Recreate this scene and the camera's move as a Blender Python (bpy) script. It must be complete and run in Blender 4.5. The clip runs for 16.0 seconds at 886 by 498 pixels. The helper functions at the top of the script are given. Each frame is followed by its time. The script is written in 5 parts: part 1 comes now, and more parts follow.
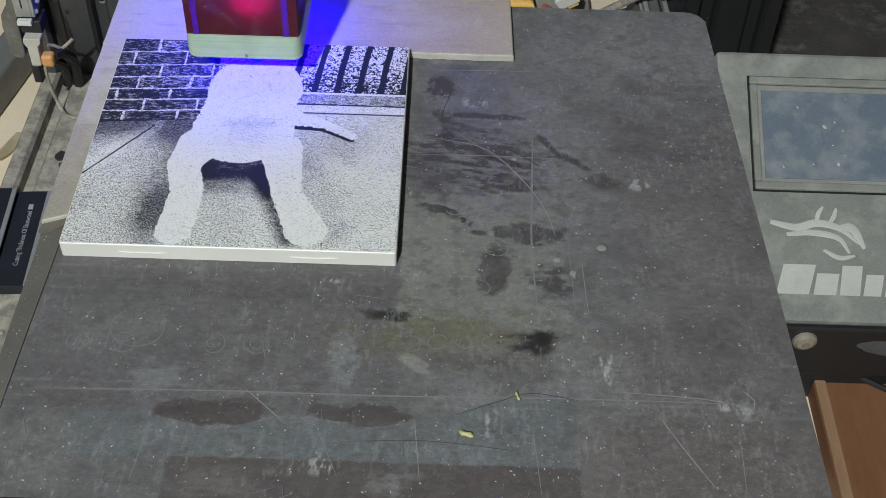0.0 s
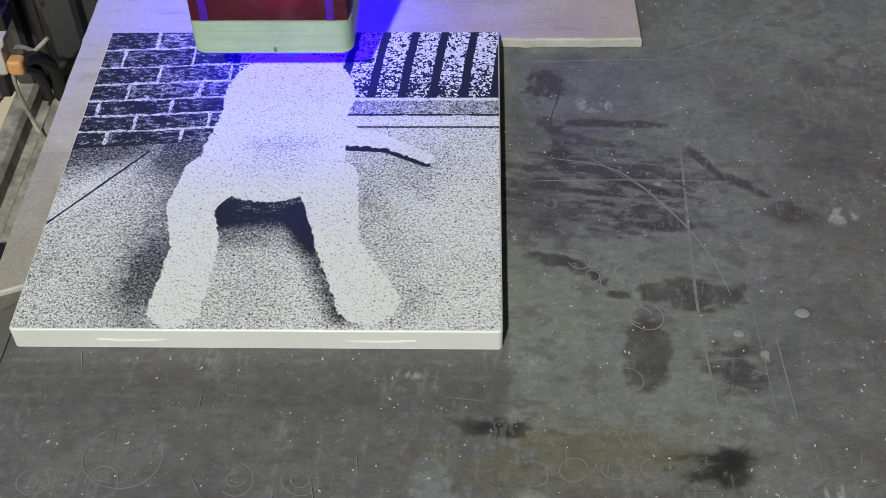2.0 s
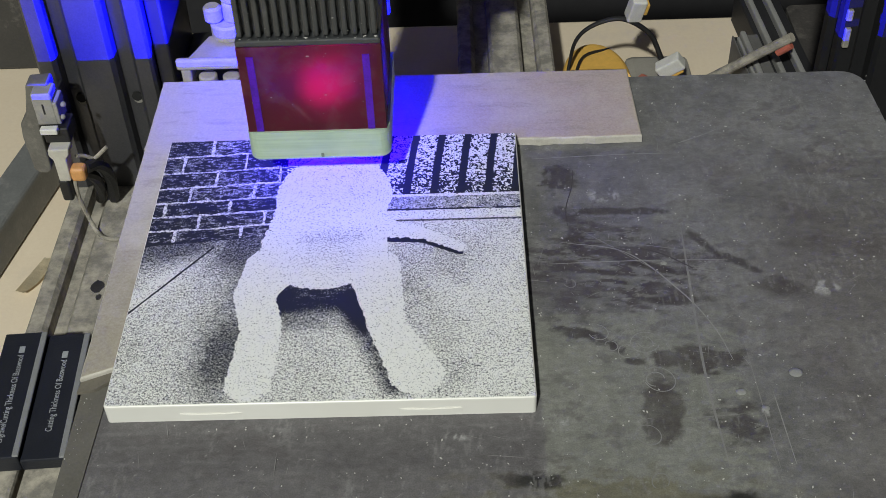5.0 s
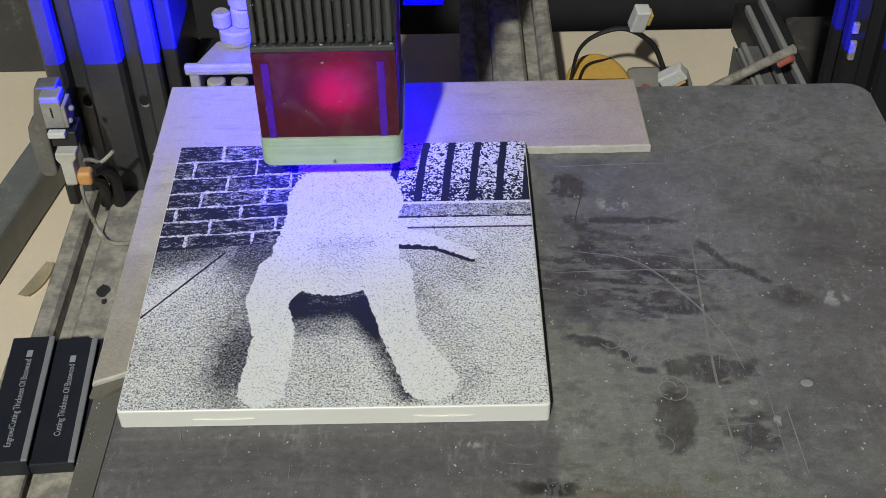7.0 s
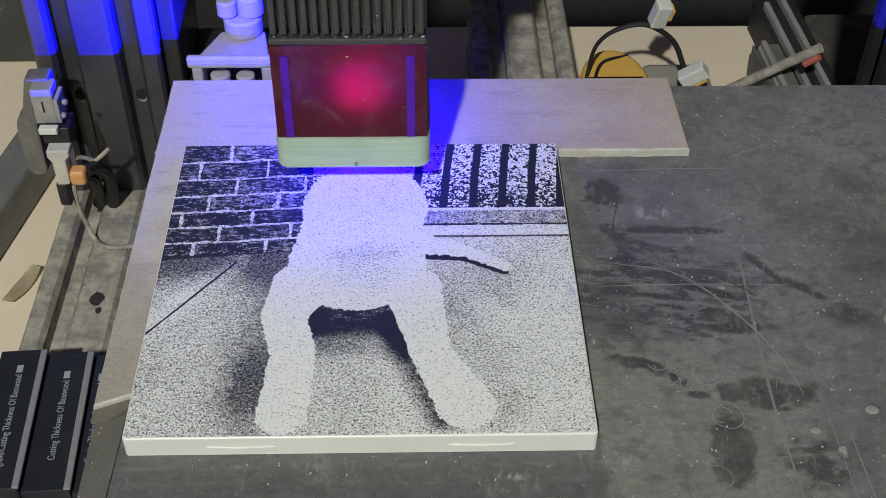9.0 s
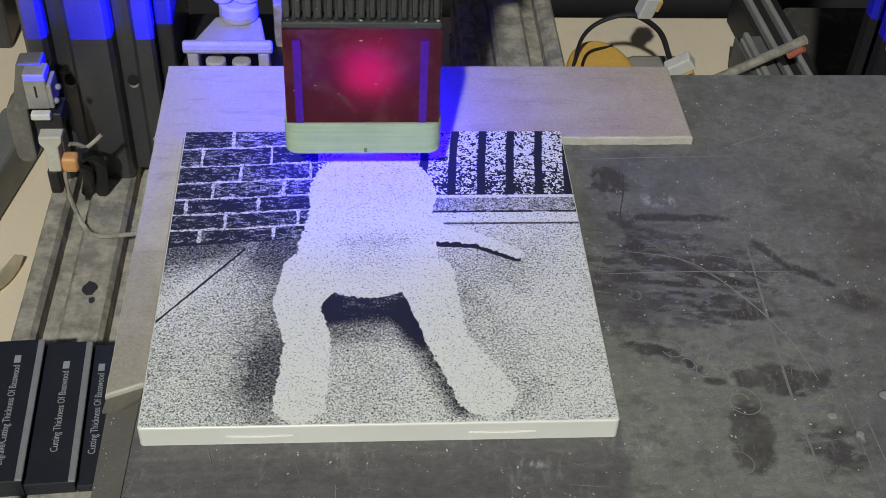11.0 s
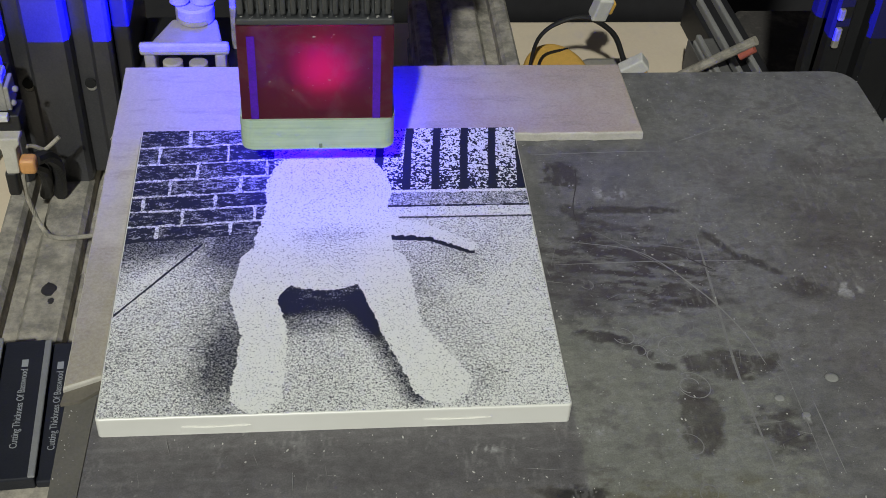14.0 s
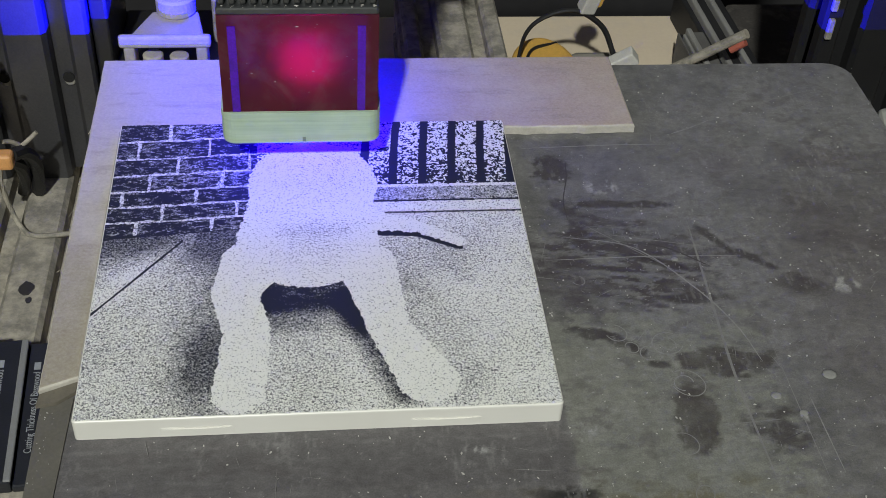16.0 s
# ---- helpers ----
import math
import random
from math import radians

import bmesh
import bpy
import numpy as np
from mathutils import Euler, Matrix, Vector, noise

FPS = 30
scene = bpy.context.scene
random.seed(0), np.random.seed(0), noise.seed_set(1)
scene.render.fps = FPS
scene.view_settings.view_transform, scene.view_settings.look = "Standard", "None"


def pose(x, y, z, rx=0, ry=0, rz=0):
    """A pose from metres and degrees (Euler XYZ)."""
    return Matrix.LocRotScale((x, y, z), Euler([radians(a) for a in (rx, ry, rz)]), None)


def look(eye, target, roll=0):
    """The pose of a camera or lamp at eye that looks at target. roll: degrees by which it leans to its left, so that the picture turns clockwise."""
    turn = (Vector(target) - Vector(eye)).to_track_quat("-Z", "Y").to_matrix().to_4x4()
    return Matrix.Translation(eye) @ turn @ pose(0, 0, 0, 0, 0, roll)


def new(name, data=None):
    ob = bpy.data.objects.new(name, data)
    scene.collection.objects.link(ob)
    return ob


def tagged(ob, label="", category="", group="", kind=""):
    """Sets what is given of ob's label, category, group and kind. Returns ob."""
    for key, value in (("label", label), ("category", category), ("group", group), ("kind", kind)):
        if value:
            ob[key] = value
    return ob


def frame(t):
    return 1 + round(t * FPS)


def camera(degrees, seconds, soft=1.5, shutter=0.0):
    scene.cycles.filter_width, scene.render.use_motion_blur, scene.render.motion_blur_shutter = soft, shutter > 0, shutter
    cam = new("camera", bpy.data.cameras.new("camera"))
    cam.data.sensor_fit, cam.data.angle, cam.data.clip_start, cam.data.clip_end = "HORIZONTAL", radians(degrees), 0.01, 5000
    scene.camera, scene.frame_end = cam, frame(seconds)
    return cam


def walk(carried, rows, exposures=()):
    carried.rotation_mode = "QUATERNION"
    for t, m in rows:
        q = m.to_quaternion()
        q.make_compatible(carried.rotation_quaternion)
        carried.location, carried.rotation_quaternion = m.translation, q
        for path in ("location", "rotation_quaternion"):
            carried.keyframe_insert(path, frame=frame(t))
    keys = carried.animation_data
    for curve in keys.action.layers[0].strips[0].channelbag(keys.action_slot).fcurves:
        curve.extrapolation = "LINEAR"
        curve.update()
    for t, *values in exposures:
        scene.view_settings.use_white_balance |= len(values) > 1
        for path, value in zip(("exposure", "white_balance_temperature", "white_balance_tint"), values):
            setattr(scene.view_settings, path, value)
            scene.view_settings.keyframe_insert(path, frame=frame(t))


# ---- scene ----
cam = camera(39.78, 16.0, soft=0.8)
PATH = [
    (0, (0.1213, -0.26856, 0.2902), (0.12897, 1.11208, -1.15679), 2.06),
    (0.5, (0.11842, -0.23556, 0.26399), (0.11052, 1.13755, -1.19014), 1.34),
    (1, (0.10654, -0.20905, 0.24619), (0.095, 1.15503, -1.21639), 1.12),
    (1.5, (0.09866, -0.187, 0.22959), (0.07086, 1.17768, -1.23222), 0.21),
    (2, (0.10302, -0.16981, 0.20924), (0.04224, 1.21257, -1.23484), -1.60),
    (2.5, (0.10024, -0.16805, 0.2118), (0.03421, 1.23424, -1.21271), -2.32),
    (3, (0.09985, -0.17939, 0.22124), (0.04213, 1.25045, -1.17598), -2.91),
    (3.5, (0.09777, -0.18973, 0.23146), (0.04593, 1.26176, -1.14349), -3.05),
    (4, (0.0942, -0.19799, 0.23922), (0.05147, 1.26644, -1.12226), -2.85),
    (6.5, (0.08594, -0.19839, 0.23577), (0.06722, 1.28082, -1.11018), -1.62),
    (7, (0.08296, -0.19881, 0.23882), (0.07612, 1.28347, -1.10387), -1.17),
    (7.5, (0.0864, -0.20045, 0.23902), (0.08177, 1.2828, -1.1026), -0.87),
    (8, (0.08664, -0.19354, 0.23344), (0.09039, 1.28976, -1.10812), -0.57),
    (8.5, (0.08473, -0.18625, 0.23005), (0.10656, 1.29557, -1.11298), -0.14),
    (9, (0.06696, -0.17608, 0.22432), (0.10995, 1.29924, -1.12534), 0.63),
    (9.2, (0.06098, -0.17344, 0.2206), (0.10931, 1.30584, -1.12454), 0.80),
    (11.5, (0.04976, -0.17549, 0.22003), (0.19803, 1.28958, -1.13333), 3.23),
    (12, (0.05207, -0.17616, 0.2196), (0.20832, 1.29052, -1.13112), 3.21),
    (12.5, (0.04933, -0.17819, 0.22097), (0.22046, 1.29082, -1.12541), 3.59),
    (13, (0.05081, -0.18358, 0.22179), (0.22765, 1.29136, -1.11735), 3.57),
    (13.5, (0.05219, -0.18323, 0.22126), (0.23218, 1.29248, -1.1166), 3.57),
    (14, (0.05273, -0.18256, 0.21936), (0.23837, 1.29789, -1.11249), 3.60),
    (14.5, (0.05493, -0.1799, 0.21556), (0.24703, 1.30562, -1.10969), 3.60),
    (15, (0.0575, -0.17745, 0.21486), (0.25531, 1.30427, -1.11382), 3.64),
    (15.5, (0.05584, -0.17606, 0.21378), (0.25539, 1.30404, -1.11644), 3.67),
    (16, (0.05354, -0.17722, 0.21301), (0.25912, 1.30153, -1.11779), 3.87),
]
walk(cam, [(t, look(eye, target, roll)) for t, eye, target, roll in PATH],
     exposures=((0, 0.13, 6250, 10), (1.5, 0.15, 6400, 10), (3, 0.10, 6500, 10), (7, 0.09, 6600, 10), (9, 0.02, 6600, 10), (12, -0.03, 6600, 10), (16, -0.04, 6600, 10)))

# ---- light ----
HEAD_X = 0.0505      # middle of the laser head across the bed
SPOT_Y = 0.1030      # where the beam meets the tile

world = bpy.data.worlds.new("room_air")
scene.world = world
world.use_nodes = True
world.node_tree.nodes["Background"].inputs[0].default_value = (0.9, 0.95, 1.0, 1)
world.node_tree.nodes["Background"].inputs[1].default_value = 0.022


def lamp(name, kind, m, power, colour, size=0.01):
    data = bpy.data.lights.new(name, kind)
    data.energy, data.color = power, colour
    if kind == "AREA":
        data.shape, data.size = "SQUARE", size
    else:
        data.shadow_soft_size = size
    ob = new(name, data)
    ob.matrix_world = m
    return ob


work_lamp = lamp("work_lamp", "POINT", pose(-0.18, -1.07, 1.15), 88.0, (0.965, 1.0, 0.945), 0.026)
laser_glow = lamp("laser_glow", "POINT", pose(HEAD_X, SPOT_Y, 0.00614), 10.0, (0.0, 0.0006, 1.0), 0.00001)
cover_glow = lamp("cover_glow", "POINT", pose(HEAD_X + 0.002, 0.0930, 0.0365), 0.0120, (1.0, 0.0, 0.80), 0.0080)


# ---- materials ----
def material(name, rough=0.6, metal=0.0):
    m = bpy.data.materials.new(name)
    m.use_nodes = True
    n, l = m.node_tree.nodes, m.node_tree.links
    b = n["Principled BSDF"]
    b.inputs["Roughness"].default_value = rough
    b.inputs["Metallic"].default_value = metal
    return m, n, l, b


def ramp(n, l, src, stops):
    r = n.new("ShaderNodeValToRGB")
    els = r.color_ramp.elements
    while len(els) < len(stops):
        els.new(0.5)
    for e, (p, c) in zip(els, stops):
        e.position = p
        e.color = (*c, 1) if len(c) == 3 else c
    l.new(src, r.inputs[0])
    return r.outputs[0]


def noise_at(n, l, coord, scale, detail=4.0, rough=0.55, stretch=None, distortion=0.0):
    t = n.new("ShaderNodeTexNoise")
    t.inputs["Scale"].default_value = scale
    t.inputs["Detail"].default_value = detail
    t.inputs["Roughness"].default_value = rough
    t.inputs["Distortion"].default_value = distortion
    if stretch:
        mp = n.new("ShaderNodeMapping")
        mp.inputs["Scale"].default_value = stretch
        l.new(coord, mp.inputs[0])
        coord = mp.outputs[0]
    l.new(coord, t.inputs["Vector"])
    return t.outputs["Fac"]


def mix(n, l, fac, a, b, mode="MIX"):
    m = n.new("ShaderNodeMix")
    m.data_type, m.blend_type = "RGBA", mode
    for sock, v in ((m.inputs[0], fac), (m.inputs[6], a), (m.inputs[7], b)):
        if isinstance(v, (int, float)):
            sock.default_value = v
        elif isinstance(v, tuple):
            sock.default_value = (*v, 1)
        else:
            l.new(v, sock)
    return m.outputs[2]


def bump(n, l, b, height, strength, distance):
    k = n.new("ShaderNodeBump")
    k.inputs["Strength"].default_value = strength
    k.inputs["Distance"].default_value = distance
    l.new(height, k.inputs["Height"])
    l.new(k.outputs[0], b.inputs["Normal"])


def coords(n):
    return n.new("ShaderNodeTexCoord").outputs["Object"]


def speckled(name, dark, light, scale=60, fine=900, rough=0.7, metal=0.0, dust=None, dust_from=0.5, relief=0.0002):
    """A worn surface: two tones in large clouds, fine grain over it, and dust in patches."""
    m, n, l, b = material(name, rough, metal)
    c = coords(n)
    big = noise_at(n, l, c, scale, 5, 0.6)
    small = noise_at(n, l, c, fine, 2, 0.6)
    col = ramp(n, l, big, [(0.3, dark), (0.7, light)])
    col = mix(n, l, 0.35, col, ramp(n, l, small, [(0.3, dark), (0.7, light)]))
    if dust:
        patch = noise_at(n, l, c, scale * 1.7, 7, 0.7)
        fac = ramp(n, l, patch, [(dust_from, (0, 0, 0)), (dust_from + 0.2, (1, 1, 1))])
        col = mix(n, l, fac, col, dust)
        r = n.new("ShaderNodeMapRange")
        r.inputs["To Min"].default_value, r.inputs["To Max"].default_value = rough, 0.9
        l.new(fac, r.inputs[0])
        l.new(r.outputs[0], b.inputs["Roughness"])
        if metal:
            r2 = n.new("ShaderNodeMapRange")
            r2.inputs["To Min"].default_value, r2.inputs["To Max"].default_value = metal, 0.0
            l.new(fac, r2.inputs[0])
            l.new(r2.outputs[0], b.inputs["Metallic"])
    l.new(col, b.inputs["Base Color"])
    bump(n, l, b, small, 0.35, relief)
    return m


def plain(name, colour, rough=0.5, metal=0.0, spread=0.12, scale=300):
    d = tuple(max(0, v * (1 - spread)) for v in colour)
    u = tuple(min(1, v * (1 + spread)) for v in colour)
    return speckled(name, d, u, scale, scale * 8, rough, metal)


DESK = speckled("beige_board", (0.78, 0.65, 0.48), (0.86, 0.74, 0.57), 14, 500, 0.6, dust=(0.72, 0.62, 0.50), dust_from=0.55)
BLACK_ALU = speckled("black_anodised_aluminium", (0.012, 0.012, 0.014), (0.026, 0.026, 0.028), 50, 1500, 0.34, 0.0,
                     dust=(0.085, 0.082, 0.078), dust_from=0.66)
BLACK_ALU.node_tree.nodes["Principled BSDF"].inputs["IOR"].default_value = 1.9
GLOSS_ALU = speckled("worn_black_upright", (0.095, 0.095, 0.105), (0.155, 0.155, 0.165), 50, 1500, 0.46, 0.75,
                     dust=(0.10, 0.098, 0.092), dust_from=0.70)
# darker copy for the right upright; its shade from the laser is in the colour
SHADED_BLACK = speckled("shaded_black_upright", (0.005, 0.005, 0.006), (0.011, 0.011, 0.012), 50, 1500, 0.7, 0.0, dust=(0.035, 0.034, 0.032), dust_from=0.66)
DUSTY_ALU = speckled("dusty_aluminium", (0.16, 0.152, 0.132), (0.28, 0.265, 0.225), 70, 1200, 0.75, 0.0,
                     dust=(0.46, 0.42, 0.345), dust_from=0.42)
ROOM = speckled("dark_plaster", (0.036, 0.035, 0.038), (0.058, 0.056, 0.060), 3, 60, 0.9)


def plate_material():
    """Worn sheet: its stains come with the mesh, its grain and scuffs from here."""
    m, n, l, b = material("worn_magnetic_sheet", 0.55)
    c = coords(n)
    g = lambda v: (v, v, v)
    a = n.new("ShaderNodeAttribute")
    a.attribute_name = "stain"
    scuff = noise_at(n, l, c, 520, 8, 0.74, (0.7, 1.2, 1), 0.5)
    cross = noise_at(n, l, c, 190, 8, 0.72, (1.0, 1.0, 1), 1.0)
    fine = noise_at(n, l, c, 2400, 3, 0.65)
    col = mix(n, l, 1.0, a.outputs["Color"], ramp(n, l, scuff, [(0.30, g(0.80)), (0.5, g(1.0)), (0.70, g(1.22))]), "MULTIPLY")
    col = mix(n, l, 1.0, col, ramp(n, l, cross, [(0.30, g(0.84)), (0.5, g(1.0)), (0.70, g(1.18))]), "MULTIPLY")
    col = mix(n, l, 1.0, col, ramp(n, l, fine, [(0.25, g(0.78)), (0.5, g(1.0)), (0.75, g(1.24))]), "MULTIPLY")
    l.new(col, b.inputs["Base Color"])
    l.new(ramp(n, l, cross, [(0.3, g(0.42)), (0.7, g(0.66))]), b.inputs["Roughness"])
    bump(n, l, b, scuff, 0.25, 0.0002)
    return m


PLATE = plate_material()


def glaze_material():
    m, n, l, b = material("white_glaze", 0.35)
    c = coords(n)
    col = ramp(n, l, noise_at(n, l, c, 40, 3), [(0.3, (0.78, 0.77, 0.71)), (0.7, (0.84, 0.83, 0.78))])
    l.new(col, b.inputs["Base Color"])
    return m


GLAZE = glaze_material()


def print_material():
    """Burnt-in picture: black stipple on white glaze, denser where the tone is darker."""
    m, n, l, b = material("engraved_print", 0.6)
    c = coords(n)
    a = n.new("ShaderNodeAttribute")
    a.attribute_name = "tone"
    grain = noise_at(n, l, c, 2300, 0, 0.5, (1.0, 1.0, 1), 0.9)
    grit = noise_at(n, l, c, 4800, 1, 0.5)
    both = n.new("ShaderNodeMath")
    both.operation = "MULTIPLY_ADD"
    both.inputs[1].default_value = 0.25
    l.new(grit, both.inputs[0])
    l.new(grain, both.inputs[2])
    centred = n.new("ShaderNodeMath")
    centred.operation = "SUBTRACT"
    centred.inputs[1].default_value = 0.625
    l.new(both.outputs[0], centred.inputs[0])
    depth = n.new("ShaderNodeMath")
    depth.operation = "MULTIPLY_ADD"
    depth.inputs[1].default_value, depth.inputs[2].default_value = 1.95, 0.2
    l.new(a.outputs["Fac"], depth.inputs[0])
    level = n.new("ShaderNodeMath")
    level.operation = "MULTIPLY_ADD"
    l.new(centred.outputs[0], level.inputs[0])
    l.new(depth.outputs[0], level.inputs[1])
    l.new(a.outputs["Fac"], level.inputs[2])
    fac = ramp(n, l, level.outputs[0], [(0.18, (0, 0, 0)), (0.74, (1, 1, 1))])
    col = mix(n, l, fac, (0.024, 0.027, 0.038), (0.86, 0.87, 0.82))
    l.new(col, b.inputs["Base Color"])
    b.inputs["Specular IOR Level"].default_value = 0.15
    return m


PRINT = print_material()


def wood_material(name, dark, light, scale=30, stretch=(1, 6, 6)):
    m, n, l, b = material(name, 0.65)
    c = coords(n)
    g = noise_at(n, l, c, scale, 6, 0.65, stretch)
    f = noise_at(n, l, c, scale * 25, 3, 0.6, stretch)
    col = ramp(n, l, g, [(0.3, dark), (0.7, light)])
    col = mix(n, l, 0.3, col, ramp(n, l, f, [(0.3, dark), (0.7, light)]))
    l.new(col, b.inputs["Base Color"])
    bump(n, l, b, f, 0.2, 0.0002)
    return m


def guide_material():
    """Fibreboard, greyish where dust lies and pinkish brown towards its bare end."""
    m, n, l, b = material("pale_fibreboard", 0.7)
    c = coords(n)
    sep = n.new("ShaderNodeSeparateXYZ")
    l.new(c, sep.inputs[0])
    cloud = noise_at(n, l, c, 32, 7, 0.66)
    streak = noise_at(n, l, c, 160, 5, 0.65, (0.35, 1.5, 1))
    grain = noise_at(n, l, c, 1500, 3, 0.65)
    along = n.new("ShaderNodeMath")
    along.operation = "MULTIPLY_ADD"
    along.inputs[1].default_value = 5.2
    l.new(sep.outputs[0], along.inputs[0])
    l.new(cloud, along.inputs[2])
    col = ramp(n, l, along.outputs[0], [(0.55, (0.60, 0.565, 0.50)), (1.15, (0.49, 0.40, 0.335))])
    col = mix(n, l, ramp(n, l, cloud, [(0.48, (0, 0, 0)), (0.66, (0.6, 0.6, 0.6))]), col, (0.64, 0.60, 0.53))
    dirt = n.new("ShaderNodeMath")
    dirt.operation = "MULTIPLY_ADD"
    dirt.inputs[1].default_value = -6.0
    l.new(sep.outputs[1], dirt.inputs[0])
    l.new(cloud, dirt.inputs[2])
    col = mix(n, l, ramp(n, l, dirt.outputs[0], [(0.0, (0, 0, 0)), (0.30, (0.92,) * 3)]), col, (0.33, 0.298, 0.228))
    col = mix(n, l, ramp(n, l, streak, [(0.34, (0.45,) * 3), (0.46, (0, 0, 0))]), col, (0.32, 0.27, 0.235))
    col = mix(n, l, 0.22, col, ramp(n, l, grain, [(0.3, (0.24, 0.20, 0.17)), (0.7, (0.72, 0.67, 0.59))]))
    l.new(col, b.inputs["Base Color"])
    bump(n, l, b, grain, 0.35, 0.0002)
    return m


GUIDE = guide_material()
GUIDE_EDGE = speckled("fibreboard_edge", (0.42, 0.40, 0.35), (0.62, 0.59, 0.53), 200, 2000, 0.85)
HEATSINK = speckled("black_heatsink", (0.014, 0.016, 0.018), (0.034, 0.037, 0.039), 120, 2600, 0.38, 0.0,
                    dust=(0.12, 0.125, 0.12), dust_from=0.62)
HEATSINK.node_tree.nodes["Principled BSDF"].inputs["IOR"].default_value = 1.9
def ring_material():
    m, n, l, b = material("pale_green_plastic", 0.5)
    c = coords(n)
    lines = noise_at(n, l, c, 1500, 2, 0.6, (0.02, 0.02, 1))
    cloud = noise_at(n, l, c, 80, 5, 0.6)
    col = ramp(n, l, cloud, [(0.3, (0.38, 0.51, 0.38)), (0.7, (0.46, 0.59, 0.45))])
    l.new(mix(n, l, 0.16, col, ramp(n, l, lines, [(0.35, (0.26, 0.36, 0.27)), (0.65, (0.62, 0.74, 0.63))])), b.inputs["Base Color"])
    bump(n, l, b, lines, 0.4, 0.0002)
    return m


RING = ring_material()


def acrylic_material():
    m, n, l, b = material("red_acrylic", 0.5)
    c = coords(n)
    b.inputs["IOR"].default_value = 1.3
    haze = noise_at(n, l, c, 90, 7, 0.72, distortion=0.6)
    speck = noise_at(n, l, c, 900, 3, 0.6, (1, 1, 2.2))
    veil = ramp(n, l, haze, [(0.48, (0, 0, 0)), (0.72, (0.55,) * 3)])
    veil = mix(n, l, ramp(n, l, speck, [(0.68, (0, 0, 0)), (0.74, (1, 1, 1))]), veil, (0.9, 0.9, 0.9))
    l.new(mix(n, l, veil, (0.25, 0.030, 0.065), (0.30, 0.19, 0.21)), b.inputs["Base Color"])
    l.new(ramp(n, l, veil, [(0.0, (0.74,) * 3), (1.0, (0.25,) * 3)]), b.inputs["Transmission Weight"])
    l.new(ramp(n, l, haze, [(0.45, (0.70,) * 3), (0.75, (0.88,) * 3)]), b.inputs["Roughness"])
    return m


ACRYLIC = acrylic_material()
# scattered laser light in the acrylic edges, put into a violet base colour
EDGE_GLOW = plain("violet_edge_glow", (0.075, 0.0, 0.42), 0.5, 0.0, 0.45, 160)
INNER = plain("dark_lens_body", (0.03, 0.02, 0.022), 0.5)
SOOT = plain("soot_black", (0.012, 0.012, 0.012), 0.9)
# near-black for added surfaces that soak up laser light inside the skirt
ABSORBER = plain("bounce_absorber", (0.015, 0.016, 0.016), 0.9)
GAUGE = speckled("black_gauge_plastic", (0.012, 0.014, 0.020), (0.022, 0.024, 0.032), 60, 1500, 0.42, dust=(0.08, 0.085, 0.095), dust_from=0.68)
LETTER = plain("pale_grey_ink", (0.33, 0.35, 0.37), 0.6)
WHITE_PLASTIC = speckled("dusty_white_plastic", (0.34, 0.32, 0.28), (0.50, 0.47, 0.42), 160, 1500, 0.6, dust=(0.38, 0.35, 0.30), dust_from=0.55)
BLACK_PLASTIC = plain("black_plastic", (0.016, 0.016, 0.017), 0.5)


# ---- building blocks ----
def part(name, bm, mat, parent=None, label="", smooth=False):
    me = bpy.data.meshes.new(name)
    bm.normal_update()
    bm.to_mesh(me)
    bm.free()
    for mm in (mat if isinstance(mat, (list, tuple)) else [mat]):
        me.materials.append(mm)
    if smooth:
        me.shade_smooth()
    ob = new(name, me)
    if parent is not None:
        ob.parent = parent
    if label:
        tagged(ob, label)
    return ob


def thing(name, label, category, group="", at=(0, 0, 0)):
    ob = new(name)
    ob.location = at
    ob.empty_display_size = 0.01
    return tagged(ob, label, category, group)


def box(bm, x0, x1, y0, y1, z0, z1, bev=0.0, seg=2, m=None):
    r = bmesh.ops.create_cube(bm, size=1, matrix=Matrix.LocRotScale(((x0 + x1) / 2, (y0 + y1) / 2, (z0 + z1) / 2), None,
                                                                    (x1 - x0, y1 - y0, z1 - z0)))
    vs = r["verts"]
    if bev:
        es = list({e for v in vs for e in v.link_edges})
        r = bmesh.ops.bevel(bm, geom=es, offset=bev, segments=seg, affect="EDGES", profile=0.5)
        vs = list({v for f in r["faces"] for v in f.verts} | {v for v in vs if v.is_valid})
    if m is not None:
        bmesh.ops.transform(bm, matrix=m, verts=vs)
    return vs


def tube(bm, points, r, sides=10, caps=True):
    """A round tube along points."""
    pts = [Vector(p) for p in points]
    rings = []
    for i, p in enumerate(pts):
        d = (pts[min(i + 1, len(pts) - 1)] - pts[max(i - 1, 0)]).normalized()
        q = d.to_track_quat("Z", "Y")
        rr = r[i] if isinstance(r, (list, tuple)) else r
        rings.append([bm.verts.new(p + q @ Vector((rr * math.cos(a), rr * math.sin(a), 0)))
                      for a in (2 * math.pi * k / sides for k in range(sides))])
    for a, b in zip(rings, rings[1:]):
        for k in range(sides):
            bm.faces.new((a[k], a[(k + 1) % sides], b[(k + 1) % sides], b[k]))
    if caps:
        bm.faces.new(rings[0][::-1])
        bm.faces.new(rings[-1])


